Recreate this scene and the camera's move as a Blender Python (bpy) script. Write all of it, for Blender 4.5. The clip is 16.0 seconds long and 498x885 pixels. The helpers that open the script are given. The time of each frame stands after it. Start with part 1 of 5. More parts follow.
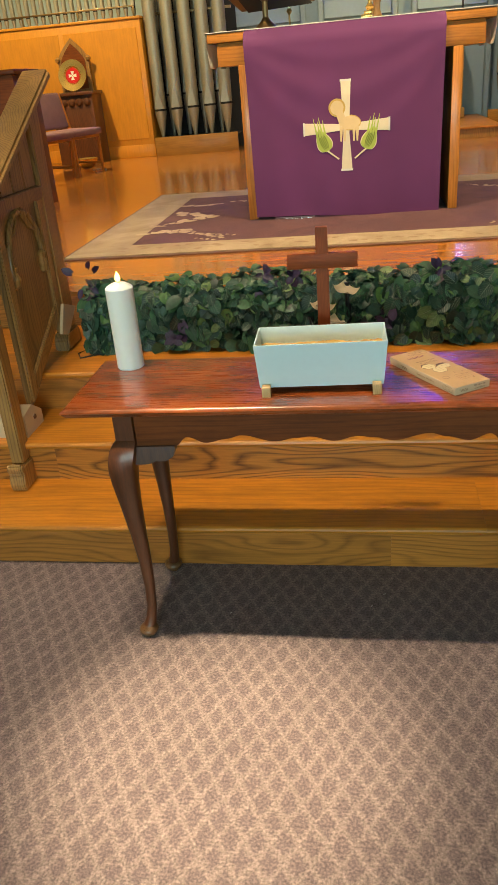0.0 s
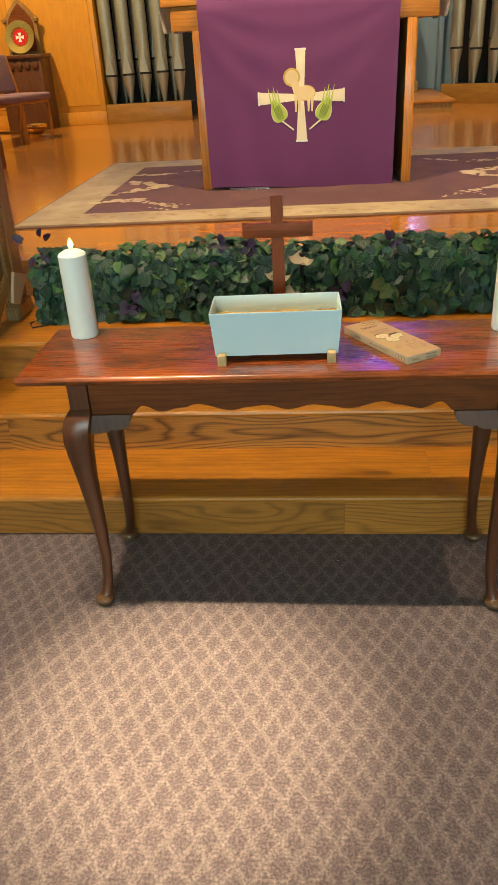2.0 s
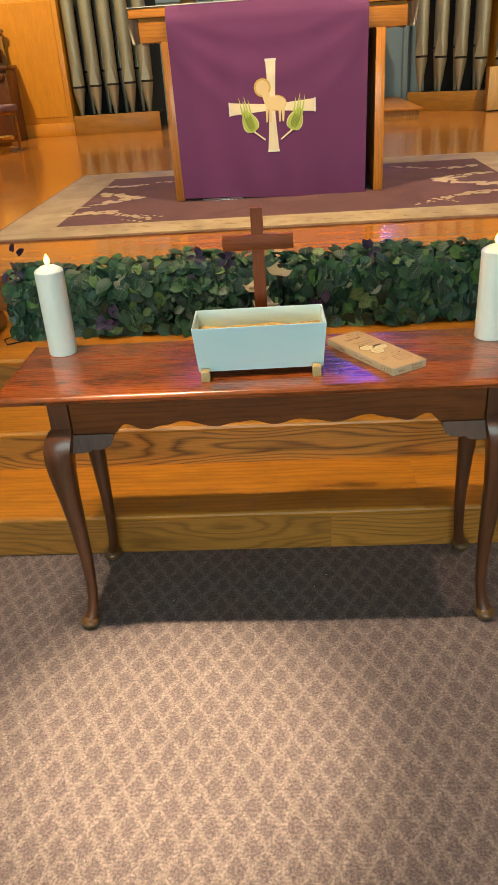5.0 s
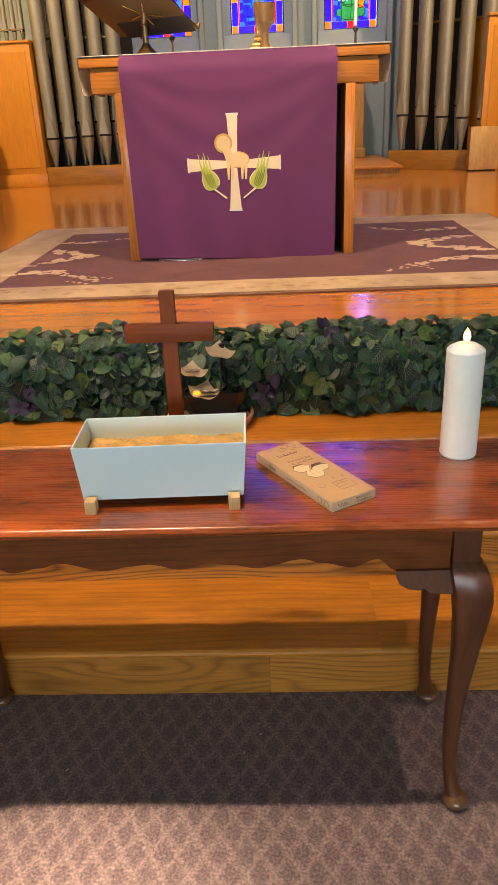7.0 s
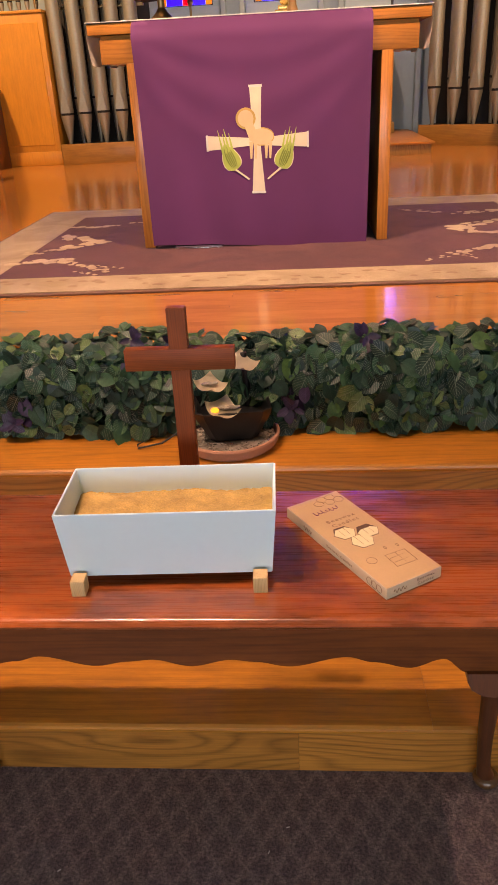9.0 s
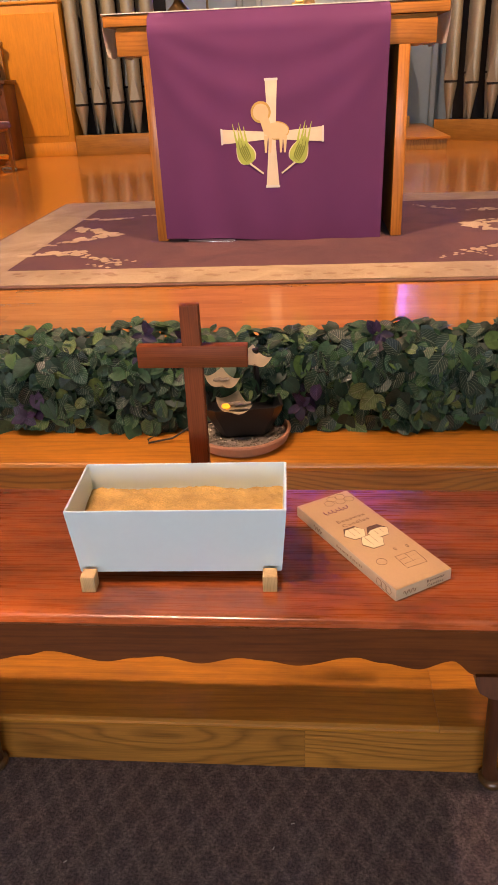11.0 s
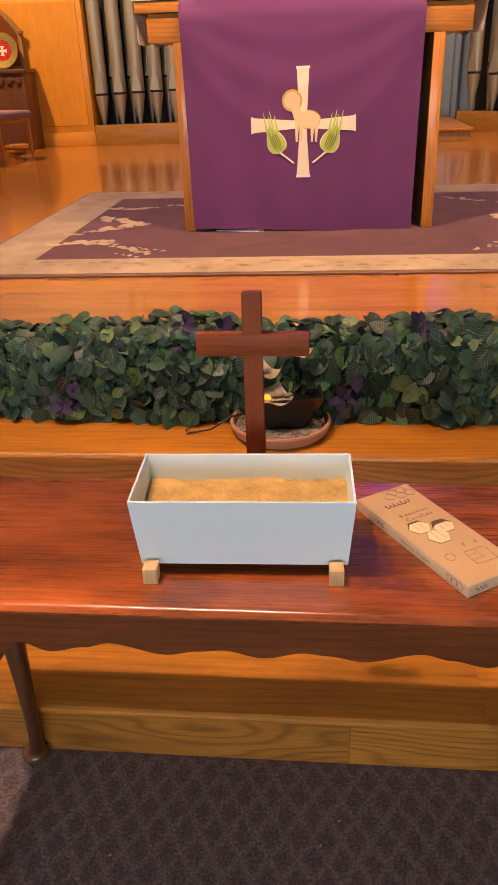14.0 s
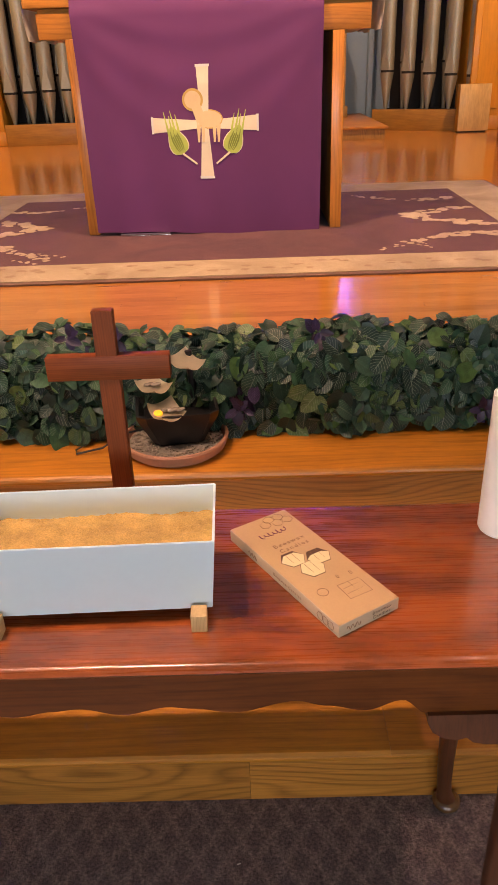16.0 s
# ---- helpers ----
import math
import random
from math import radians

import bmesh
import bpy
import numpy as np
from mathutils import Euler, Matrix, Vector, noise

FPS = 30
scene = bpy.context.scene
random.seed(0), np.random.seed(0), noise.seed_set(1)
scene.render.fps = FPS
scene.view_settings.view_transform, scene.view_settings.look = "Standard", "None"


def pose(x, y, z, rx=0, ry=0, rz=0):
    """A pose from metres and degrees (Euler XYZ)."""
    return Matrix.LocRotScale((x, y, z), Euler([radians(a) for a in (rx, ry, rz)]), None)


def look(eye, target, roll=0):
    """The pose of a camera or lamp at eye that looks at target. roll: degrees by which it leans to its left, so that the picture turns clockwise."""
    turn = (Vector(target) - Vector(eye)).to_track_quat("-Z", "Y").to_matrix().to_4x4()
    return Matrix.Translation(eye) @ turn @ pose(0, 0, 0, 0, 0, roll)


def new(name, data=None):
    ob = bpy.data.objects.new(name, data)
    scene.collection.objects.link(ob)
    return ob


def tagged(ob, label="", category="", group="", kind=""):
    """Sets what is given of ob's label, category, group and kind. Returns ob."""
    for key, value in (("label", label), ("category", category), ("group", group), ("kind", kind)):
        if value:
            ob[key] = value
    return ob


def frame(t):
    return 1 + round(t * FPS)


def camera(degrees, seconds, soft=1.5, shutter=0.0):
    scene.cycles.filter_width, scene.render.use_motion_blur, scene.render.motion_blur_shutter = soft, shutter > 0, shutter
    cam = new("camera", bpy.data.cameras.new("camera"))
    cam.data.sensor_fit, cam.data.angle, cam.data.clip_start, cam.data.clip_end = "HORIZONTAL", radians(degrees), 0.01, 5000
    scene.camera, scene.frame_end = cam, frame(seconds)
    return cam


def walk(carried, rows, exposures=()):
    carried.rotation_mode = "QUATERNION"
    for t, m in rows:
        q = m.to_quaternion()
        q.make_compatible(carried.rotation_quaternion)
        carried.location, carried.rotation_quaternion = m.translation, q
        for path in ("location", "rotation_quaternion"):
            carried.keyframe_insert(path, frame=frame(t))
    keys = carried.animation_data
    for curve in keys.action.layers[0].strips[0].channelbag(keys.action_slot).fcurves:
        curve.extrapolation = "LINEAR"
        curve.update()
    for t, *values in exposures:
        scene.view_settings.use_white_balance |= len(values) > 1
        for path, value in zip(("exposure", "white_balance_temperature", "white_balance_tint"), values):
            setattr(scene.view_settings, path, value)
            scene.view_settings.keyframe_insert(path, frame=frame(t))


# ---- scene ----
cam = camera(37.1, 16.0)
PATH = [
    (0, (3.378, 1.625, 1.513), (3.066, 3.393, 0.63), -5.1),
    (0.5, (3.38, 1.627, 1.499), (3.128, 3.392, 0.593), -4.9),
    (1, (3.385, 1.614, 1.496), (3.189, 3.359, 0.539), -3.9),
    (1.5, (3.386, 1.602, 1.496), (3.202, 3.345, 0.532), -3.9),
    (2, (3.376, 1.605, 1.503), (3.185, 3.355, 0.553), -3.5),
    (2.5, (3.374, 1.605, 1.501), (3.189, 3.358, 0.556), -3.4),
    (3, (3.372, 1.608, 1.505), (3.192, 3.366, 0.568), -3.6),
    (5.3, (3.343, 1.66, 1.508), (3.245, 3.425, 0.572), -3.9),
    (5.5, (3.353, 1.71, 1.497), (3.285, 3.477, 0.561), -3.5),
    (6, (3.438, 1.867, 1.517), (3.395, 3.664, 0.642), -3.1),
    (6.5, (3.508, 1.999, 1.505), (3.448, 3.831, 0.704), -2.5),
    (7, (3.503, 2.121, 1.486), (3.416, 3.941, 0.659), -2.6),
    (7.5, (3.445, 2.314, 1.481), (3.353, 4.118, 0.623), -3.1),
    (8, (3.435, 2.418, 1.47), (3.355, 4.217, 0.599), -2.8),
    (8.5, (3.468, 2.437, 1.49), (3.371, 4.241, 0.633), -2.1),
    (9, (3.474, 2.47, 1.474), (3.334, 4.262, 0.597), -3.0),
    (9.5, (3.474, 2.479, 1.47), (3.315, 4.256, 0.564), -3.1),
    (12, (3.458, 2.471, 1.489), (3.312, 4.263, 0.613), -1.7),
    (12.5, (3.446, 2.472, 1.489), (3.315, 4.269, 0.622), -1.1),
    (13, (3.437, 2.46, 1.49), (3.304, 4.261, 0.63), -0.9),
    (13.5, (3.401, 2.474, 1.475), (3.228, 4.261, 0.594), -1.1),
    (14, (3.38, 2.49, 1.469), (3.19, 4.262, 0.561), -2.2),
    (14.5, (3.343, 2.58, 1.455), (3.17, 4.334, 0.509), -2.7),
    (15, (3.403, 2.731, 1.462), (3.292, 4.496, 0.528), -2.9),
    (15.5, (3.452, 2.701, 1.459), (3.398, 4.485, 0.558), -2.7),
    (16, (3.498, 2.605, 1.462), (3.47, 4.383, 0.546), -2.1),
]
walk(cam, [(t, look(eye, target, roll)) for t, eye, target, roll in PATH],
     [(0.0, 0.03, 6900, 5), (5.5, 0.05, 6900, 5), (7.0, 0.02, 7200, 27), (9.0, 0.05, 7500, 43), (13.5, 0.05, 7500, 43), (15.2, -0.02, 7500, 43), (16.0, 0.03, 7500, 43)])

# ---- world and lamps ----
world = bpy.data.worlds.new("world")
scene.world = world
world.use_nodes = True
sky = world.node_tree.nodes.new("ShaderNodeTexSky")
sky.sky_type, sky.sun_disc, sky.sun_elevation, sky.sun_rotation = "NISHITA", False, radians(35), radians(200)
world.node_tree.nodes["Background"].inputs["Strength"].default_value = 0.08
world.node_tree.links.new(sky.outputs[0], world.node_tree.nodes["Background"].inputs["Color"])


def spot(name, place, target, watts, colour, degrees, blend=0.7, radius=0.06):
    data = bpy.data.lights.new(name, "SPOT")
    data.energy, data.color, data.spot_size, data.spot_blend, data.shadow_soft_size = watts, colour, radians(degrees), blend, radius
    ob = new(name, data)
    ob.matrix_world = look(place, target)
    return ob


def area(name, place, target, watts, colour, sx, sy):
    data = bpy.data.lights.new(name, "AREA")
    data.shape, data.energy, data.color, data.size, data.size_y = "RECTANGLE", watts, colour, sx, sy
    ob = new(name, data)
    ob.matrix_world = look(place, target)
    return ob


WARM = (1.0, 0.72, 0.42)
for lamp_x, watts in ((1.97, 285), (2.47, 205)):
    spot("spot_lamp_front_left", (lamp_x, 3.27, 4.06), (2.93, 3.4, 0.0), watts, (1.0, 0.82, 0.61), 60, 1.0, 0.05)
spot("spot_lamp_front_right", (5.1, 3.27, 4.06), (3.9, 2.6, 0.0), 200, (1.0, 0.81, 0.61), 44, 1.0, 0.05)
spot("spot_lamp_pool", (2.30, 3.25, 4.06), (3.0, 2.88, 0.0), 1780, (1.0, 0.81, 0.57), 17, 1.0, 0.05)
# unseen fill spots, added to brighten the altar, apse and organ cases
spot("fill_spot_chancel_a", (2.2, 4.9, 5.2), (2.7, 6.8, 1.0), 900, WARM, 72, 0.9, 0.1)
spot("fill_spot_chancel_b", (4.6, 4.9, 5.2), (4.0, 6.8, 1.0), 800, WARM, 72, 0.9, 0.1)
spot("fill_spot_apse", (3.3, 9.0, 5.6), (3.3, 12.6, 1.6), 360, (1.0, 0.86, 0.68), 90, 0.9, 0.1)
spot("fill_spot_organ_left", (-0.6, 9.2, 4.9), (-0.2, 11.6, 1.2), 900, (1.0, 0.72, 0.34), 100, 0.9, 0.1)
spot("fill_spot_organ_right", (6.6, 9.2, 4.9), (6.3, 11.6, 1.2), 720, (1.0, 0.72, 0.34), 100, 0.9, 0.1)
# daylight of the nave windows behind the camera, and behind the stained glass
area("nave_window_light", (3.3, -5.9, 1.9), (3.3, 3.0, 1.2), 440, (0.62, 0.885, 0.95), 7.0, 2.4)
area("apse_window_light", (3.33, 13.75, 4.2), (3.33, 10.0, 4.2), 850, (0.85, 0.92, 1.0), 4.4, 3.9)


# ---- materials ----
def nodes_of(name):
    m = bpy.data.materials.new(name)
    m.use_nodes = True
    return m, m.node_tree.nodes, m.node_tree.links, m.node_tree.nodes["Principled BSDF"]


def set_in(node, **values):
    for k, v in values.items():
        node.inputs[k.replace("_", " ")].default_value = v


def ramp(nodes, links, source, stops):
    r = nodes.new("ShaderNodeValToRGB")
    while len(r.color_ramp.elements) < len(stops):
        r.color_ramp.elements.new(0.5)
    for e, (p, c) in zip(r.color_ramp.elements, stops):
        e.position, e.color = p, (*c, 1)
    links.new(source, r.inputs[0])
    return r.outputs[0]


def coords(nodes, links, scale, vary=False):
    tc = nodes.new("ShaderNodeTexCoord")
    mp = nodes.new("ShaderNodeMapping")
    mp.inputs["Scale"].default_value = scale
    links.new(tc.outputs["Object"], mp.inputs["Vector"])
    if vary:
        info = nodes.new("ShaderNodeObjectInfo")
        mul = nodes.new("ShaderNodeVectorMath")
        mul.operation = "MULTIPLY"
        links.new(info.outputs["Random"], mul.inputs[0])
        mul.inputs[1].default_value = (37.0, 53.0, 71.0)
        links.new(mul.outputs[0], mp.inputs["Location"])
    return mp.outputs[0]


def noise_tex(nodes, links, vec, scale, detail=3.0, rough=0.55, distort=0.0):
    n = nodes.new("ShaderNodeTexNoise")
    set_in(n, Scale=scale, Detail=detail, Roughness=rough, Distortion=distort)
    links.new(vec, n.inputs["Vector"])
    return n.outputs["Fac"]


def mix(nodes, links, fac, a, b, mode="MIX"):
    n = nodes.new("ShaderNodeMix")
    n.data_type, n.blend_type = "RGBA", mode
    for sock, v in ((n.inputs[0], fac), (n.inputs[6], a), (n.inputs[7], b)):
        if isinstance(v, bpy.types.NodeSocket):
            links.new(v, sock)
        else:
            sock.default_value = v if isinstance(v, float) else (*v, 1)
    return n.outputs[2]


def maths(nodes, links, op, a, b=0.0, c=0.0):
    n = nodes.new("ShaderNodeMath")
    n.operation = op
    for sock, v in zip(n.inputs, (a, b, c)):
        if isinstance(v, bpy.types.NodeSocket):
            links.new(v, sock)
        else:
            sock.default_value = v
    return n.outputs[0]


def bump(nodes, links, height, bsdf, strength=0.2, distance=0.002):
    b = nodes.new("ShaderNodeBump")
    set_in(b, Strength=strength, Distance=distance)
    links.new(height, b.inputs["Height"])
    links.new(b.outputs[0], bsdf.inputs["Normal"])


def plain(name, colour, rough=0.5, metal=0.0, vary=0.12, scale=14.0, relief=0.1, coat=0.0, dist=0.002):
    """A surface of one colour with two scales of unevenness in colour, gloss and relief."""
    m, n, l, p = nodes_of(name)
    v = coords(n, l, (1, 1, 1))
    big, fine = noise_tex(n, l, v, scale * 0.25, 4), noise_tex(n, l, v, scale * 6, 3)
    both = maths(n, l, "MULTIPLY_ADD", fine, 0.4, maths(n, l, "MULTIPLY", big, 0.6))
    lo, hi = tuple(c * (1 - vary) for c in colour), tuple(min(1, c * (1 + vary)) for c in colour)
    l.new(ramp(n, l, both, [(0.3, lo), (0.7, hi)]), p.inputs["Base Color"])
    l.new(maths(n, l, "MULTIPLY_ADD", big, 0.16, max(0.02, rough - 0.08)), p.inputs["Roughness"])
    set_in(p, Metallic=metal, Coat_Weight=coat, Coat_Roughness=0.12)
    bump(n, l, both, p, relief, dist)
    return m


def wood(name, dark, light, axis="x", rough=0.35, coat=0.3, bold=0.5, lines=55.0, vary=True, wander=0.05, tint=0.15, coat_rough=0.12, mottle=0.25, stretch=1.0, streak=0.3, figure=(4.0, 14.0)):
    """Wood with its grain along one axis: growth lines that wander into arches, fine pores, mottling and a difference from piece to piece."""
    m, n, l, p = nodes_of(name)
    v = coords(n, l, (1, 1, 1), vary)
    low = coords(n, l, tuple(1.3 * stretch if a == axis else 7.0 for a in "xyz"), vary)
    sep = n.new("ShaderNodeSeparateXYZ")
    l.new(v, sep.inputs[0])
    across = [sep.outputs["xyz".index(a)] for a in "xyz" if a != axis]
    h = maths(n, l, "ADD", *across)
    h = maths(n, l, "ADD", h, maths(n, l, "MULTIPLY", noise_tex(n, l, low, 1.0, 1.5, 0.4), wander * 4))
    h = maths(n, l, "ADD", h, maths(n, l, "MULTIPLY", noise_tex(n, l, coords(n, l, tuple(5.0 if a == axis else 60.0 for a in "xyz"), vary), 1.0, 2), 0.006))
    ring = maths(n, l, "FRACT", maths(n, l, "MULTIPLY", h, lines))
    fine = noise_tex(n, l, coords(n, l, tuple(6.0 if a == axis else 240.0 for a in "xyz"), vary), 1.0, 3, 0.6)
    blotch = noise_tex(n, l, coords(n, l, tuple(figure[0] if a == axis else figure[1] for a in "xyz"), vary), 1.0, 5, 0.68)
    mid = tuple(a * 0.4 + b * 0.6 for a, b in zip(dark, light))
    grain = ramp(n, l, ring, [(0.0, mid), (0.12, light), (0.55, light), (0.86, dark), (1.0, mid)])
    flat = ramp(n, l, blotch, [(0.3, mid), (0.65, light)])
    col = mix(n, l, bold, flat, grain)
    col = mix(n, l, streak, col, ramp(n, l, fine, [(0.32, dark), (0.6, light)]))
    col = mix(n, l, mottle, col, mix(n, l, 1.0, col, ramp(n, l, blotch, [(0.36, (0.3,) * 3), (0.6, (1.15,) * 3)]), "MULTIPLY"))
    if vary:
        info = n.new("ShaderNodeObjectInfo")
        col = mix(n, l, 1.0, col, ramp(n, l, info.outputs["Random"], [(0.0, (1 - tint,) * 3), (1.0, (1 + tint, 1 + tint * 0.8, 1 + tint * 0.6))]), "MULTIPLY")
    l.new(col, p.inputs["Base Color"])
    l.new(maths(n, l, "MULTIPLY_ADD", fine, 0.18, max(0.03, rough - 0.09)), p.inputs["Roughness"])
    set_in(p, Coat_Weight=coat, Coat_Roughness=coat_rough)
    bump(n, l, fine, p, 0.12, 0.0008)
    return m


M_TREAD = wood("oak_tread", (0.30, 0.098, 0.013), (0.63, 0.238, 0.022), "x", 0.38, 0.14, 0.4, 40, wander=0.03, coat_rough=0.22)
M_RISER = wood("oak_riser", (0.16, 0.055, 0.008), (0.56, 0.216, 0.034), "x", 0.42, 0.12, 0.68, 55, wander=0.07, mottle=0.15, coat_rough=0.25)
M_RISER_BOLD = wood("oak_riser_bold_grain", (0.08, 0.024, 0.005), (0.58, 0.226, 0.034), "x", 0.42, 0.12, 0.92, 40, wander=0.11, mottle=0.1, coat_rough=0.25)
M_FLOOR = wood("strip_floor", (0.34, 0.122, 0.020), (0.53, 0.215, 0.042), "x", 0.22, 0.75, 0.12, 60, wander=0.02, tint=0.11, coat_rough=0.10, mottle=0.12, streak=0.15)
M_TABLE = wood("cherry_table", (0.055, 0.010, 0.004), (0.31, 0.070, 0.012), "x", 0.28, 0.7, 0.10, 30, wander=0.09, coat_rough=0.14, mottle=0.62, stretch=1.6, streak=0.08, figure=(6.0, 16.0))
M_TABLE_D = wood("cherry_apron", (0.07, 0.016, 0.004), (0.20, 0.054, 0.009), "x", 0.45, 0.08, 0.4, 45, mottle=0.3)
M_LEG = wood("cherry_leg", (0.05, 0.015, 0.006), (0.13, 0.040, 0.013), "z", 0.36, 0.35, 0.25, 45, coat_rough=0.22)
# lighter than the leg: the lamplight on the feet is in this colour
M_FOOT = wood("lit_cherry_foot", (0.07, 0.028, 0.010), (0.17, 0.080, 0.028), "z", 0.3, 0.6, 0.2, 45)
M_ALTAR = wood("altar_oak", (0.34, 0.115, 0.014), (0.60, 0.235, 0.036), "z", 0.38, 0.25, 0.5, 60, wander=0.03)
M_ALTARX = wood("altar_oak_rail", (0.34, 0.115, 0.014), (0.60, 0.235, 0.036), "x", 0.38, 0.25, 0.6, 60, wander=0.05)
M_CASE = wood("organ_case_oak", (0.47, 0.19, 0.013), (0.62, 0.265, 0.020), "z", 0.5, 0.1, 0.25, 25, wander=0.03, mottle=0.1)
# darker than the case oak: the weaker light on the board is painted in
M_CHEST = wood("shaded_chest_oak", (0.26, 0.115, 0.017), (0.40, 0.185, 0.030), "x", 0.5, 0.1, 0.35, 40)
M_PALE = wood("pale_birch", (0.60, 0.36, 0.13), (0.76, 0.50, 0.21), "z", 0.5, 0.1, 0.3, 40)
M_RAIL = wood("brown_oak", (0.13, 0.062, 0.016), (0.42, 0.232, 0.070), "z", 0.42, 0.2, 0.6, 60)
M_DARKWOOD = wood("dark_walnut", (0.05, 0.018, 0.008), (0.15, 0.055, 0.022), "z", 0.4, 0.2, 0.5, 45)
M_CROSS = wood("cross_mahogany", (0.11, 0.021, 0.006), (0.31, 0.073, 0.017), "z", 0.5, 0.0, 0.3, 260, wander=0.02, mottle=0.2)
M_CROSSX = wood("cross_mahogany_arm", (0.11, 0.021, 0.006), (0.31, 0.073, 0.017), "x", 0.5, 0.0, 0.3, 260, wander=0.02, mottle=0.2)
M_PINE = wood("pine_block", (0.46, 0.28, 0.10), (0.70, 0.48, 0.22), "z", 0.6, 0.0, 0.6, 260)
M_WALL = plain("blue_grey_plaster", (0.36, 0.47, 0.50), 0.75, 0, 0.06, 4, 0.1)
M_NAVE = plain("cream_plaster", (0.62, 0.58, 0.5), 0.8, 0, 0.05, 3, 0.1)
M_PIPE = plain("pipe_metal", (0.38, 0.36, 0.28), 0.48, 0.7, 0.12, 8, 0.06)
M_BLACK = plain("black_and_painted_shade", (0.012, 0.012, 0.013), 0.7, 0, 0.2, 10)
M_BRASS = plain("polished_brass", (0.82, 0.57, 0.18), 0.24, 0.85, 0.06, 20, 0.04)
M_DBRASS = plain("aged_brass", (0.30, 0.20, 0.09), 0.36, 1.0, 0.15, 20, 0.06)
M_BRONZE = plain("dull_bronze", (0.13, 0.09, 0.045), 0.45, 0.7, 0.15, 20, 0.05)
M_WHITE = plain("pale_enamelled_steel", (0.70, 0.88, 0.90), 0.38, 0, 0.02, 9, 0.03)
M_WAX = plain("white_wax", (0.92, 0.97, 0.90), 0.45, 0, 0.03, 10, 0.08)
M_WAX.node_tree.nodes["Principled BSDF"].inputs["Subsurface Weight"].default_value = 0.1
M_WAX.node_tree.nodes["Principled BSDF"].inputs["Subsurface Radius"].default_value = (0.02, 0.014, 0.008)
M_TAPER = plain("beeswax_cream", (0.80, 0.68, 0.36), 0.5, 0, 0.08, 30, 0.08)
M_LINEN = plain("white_linen", (0.74, 0.72, 0.66), 0.85, 0, 0.04, 60, 0.2)
M_CARD = plain("kraft_card", (0.56, 0.36, 0.17), 0.7, 0, 0.07, 60, 0.15, dist=0.0005)
M_CARDS = plain("kraft_card_edge", (0.58, 0.44, 0.28), 0.75, 0, 0.08, 60, 0.15, dist=0.0005)
M_INK = plain("brown_ink_and_shade", (0.10, 0.045, 0.02), 0.7, 0, 0.1, 50)
M_PINK = plain("purple_ink", (0.16, 0.02, 0.08), 0.7, 0, 0.1, 50)
M_LINE = plain("faint_ink", (0.24, 0.12, 0.055), 0.7, 0, 0.1, 50)
M_CREAM = plain("cream_satin", (0.78, 0.69, 0.50), 0.55, 0, 0.08, 60, 0.2)
M_GOLD = plain("gold_thread", (0.62, 0.40, 0.10), 0.5, 0.2, 0.12, 90, 0.3)
M_LIME = plain("lime_thread", (0.44, 0.54, 0.10), 0.6, 0, 0.15, 90, 0.3)
M_OLIVE = plain("olive_thread", (0.20, 0.26, 0.035), 0.6, 0, 0.15, 90, 0.3)
M_FLEECE = plain("buff_embroidery", (0.74, 0.57, 0.31), 0.65, 0, 0.08, 90, 0.3)
M_MAUVE = plain("mauve_upholstery", (0.27, 0.16, 0.19), 0.85, 0, 0.12, 50, 0.3)
M_TERRA = plain("terracotta", (0.50, 0.24, 0.14), 0.8, 0, 0.1, 20, 0.2)
M_POT = plain("black_glazed_pot", (0.008, 0.008, 0.009), 0.3, 0, 0.2, 10, 0.05)
M_CERAMIC = plain("cream_glazed_dish", (0.66, 0.58, 0.42), 0.2, 0, 0.1, 40, 0.05)
M_GOBLET = plain("stoneware", (0.20, 0.115, 0.042), 0.4, 0, 0.2, 30, 0.1)
M_CABLE = plain("black_cable", (0.02, 0.018, 0.018), 0.5)
M_RED = plain("red_enamel", (0.55, 0.02, 0.02), 0.25)
M_PAPER = plain("book_paper", (0.70, 0.62, 0.46), 0.8, 0, 0.05, 40)
M_BARE = plain("bare_pale_board", (0.64, 0.49, 0.30), 0.6, 0, 0.06, 30, 0.1)
M_STEEL = plain("bright_steel", (0.72, 0.74, 0.78), 0.15, 1.0, 0.05, 20, 0.03)
M_LEAD = plain("lead_came", (0.03, 0.03, 0.032), 0.5, 0.6)


def glow(name, colour, strength):
    m, n, l, p = nodes_of(name)
    set_in(p, Base_Color=(*colour, 1), Emission_Color=(*colour, 1), Emission_Strength=strength)
    return m


M_FLAME = glow("candle_flame", (1.0, 0.56, 0.15), 6.5)
M_AMBER = glow("amber_led", (1.0, 0.42, 0.02), 1.0)


def stained(name, colour):
    """Coloured window glass with the day behind it."""
    m, n, l, p = nodes_of(name)
    t = n.new("ShaderNodeBsdfTranslucent")
    g = n.new("ShaderNodeBsdfGlossy")
    g.inputs["Roughness"].default_value = 0.15
    v = coords(n, l, (1, 1, 1), True)
    f = noise_tex(n, l, v, 18, 3)
    l.new(ramp(n, l, f, [(0.3, tuple(c * 0.7 for c in colour)), (0.7, colour)]), t.inputs["Color"])
    a = n.new("ShaderNodeMixShader")
    a.inputs[0].default_value = 0.05
    l.new(t.outputs[0], a.inputs[1])
    l.new(g.outputs[0], a.inputs[2])
    l.new(a.outputs[0], n["Material Output"].inputs["Surface"])
    return m


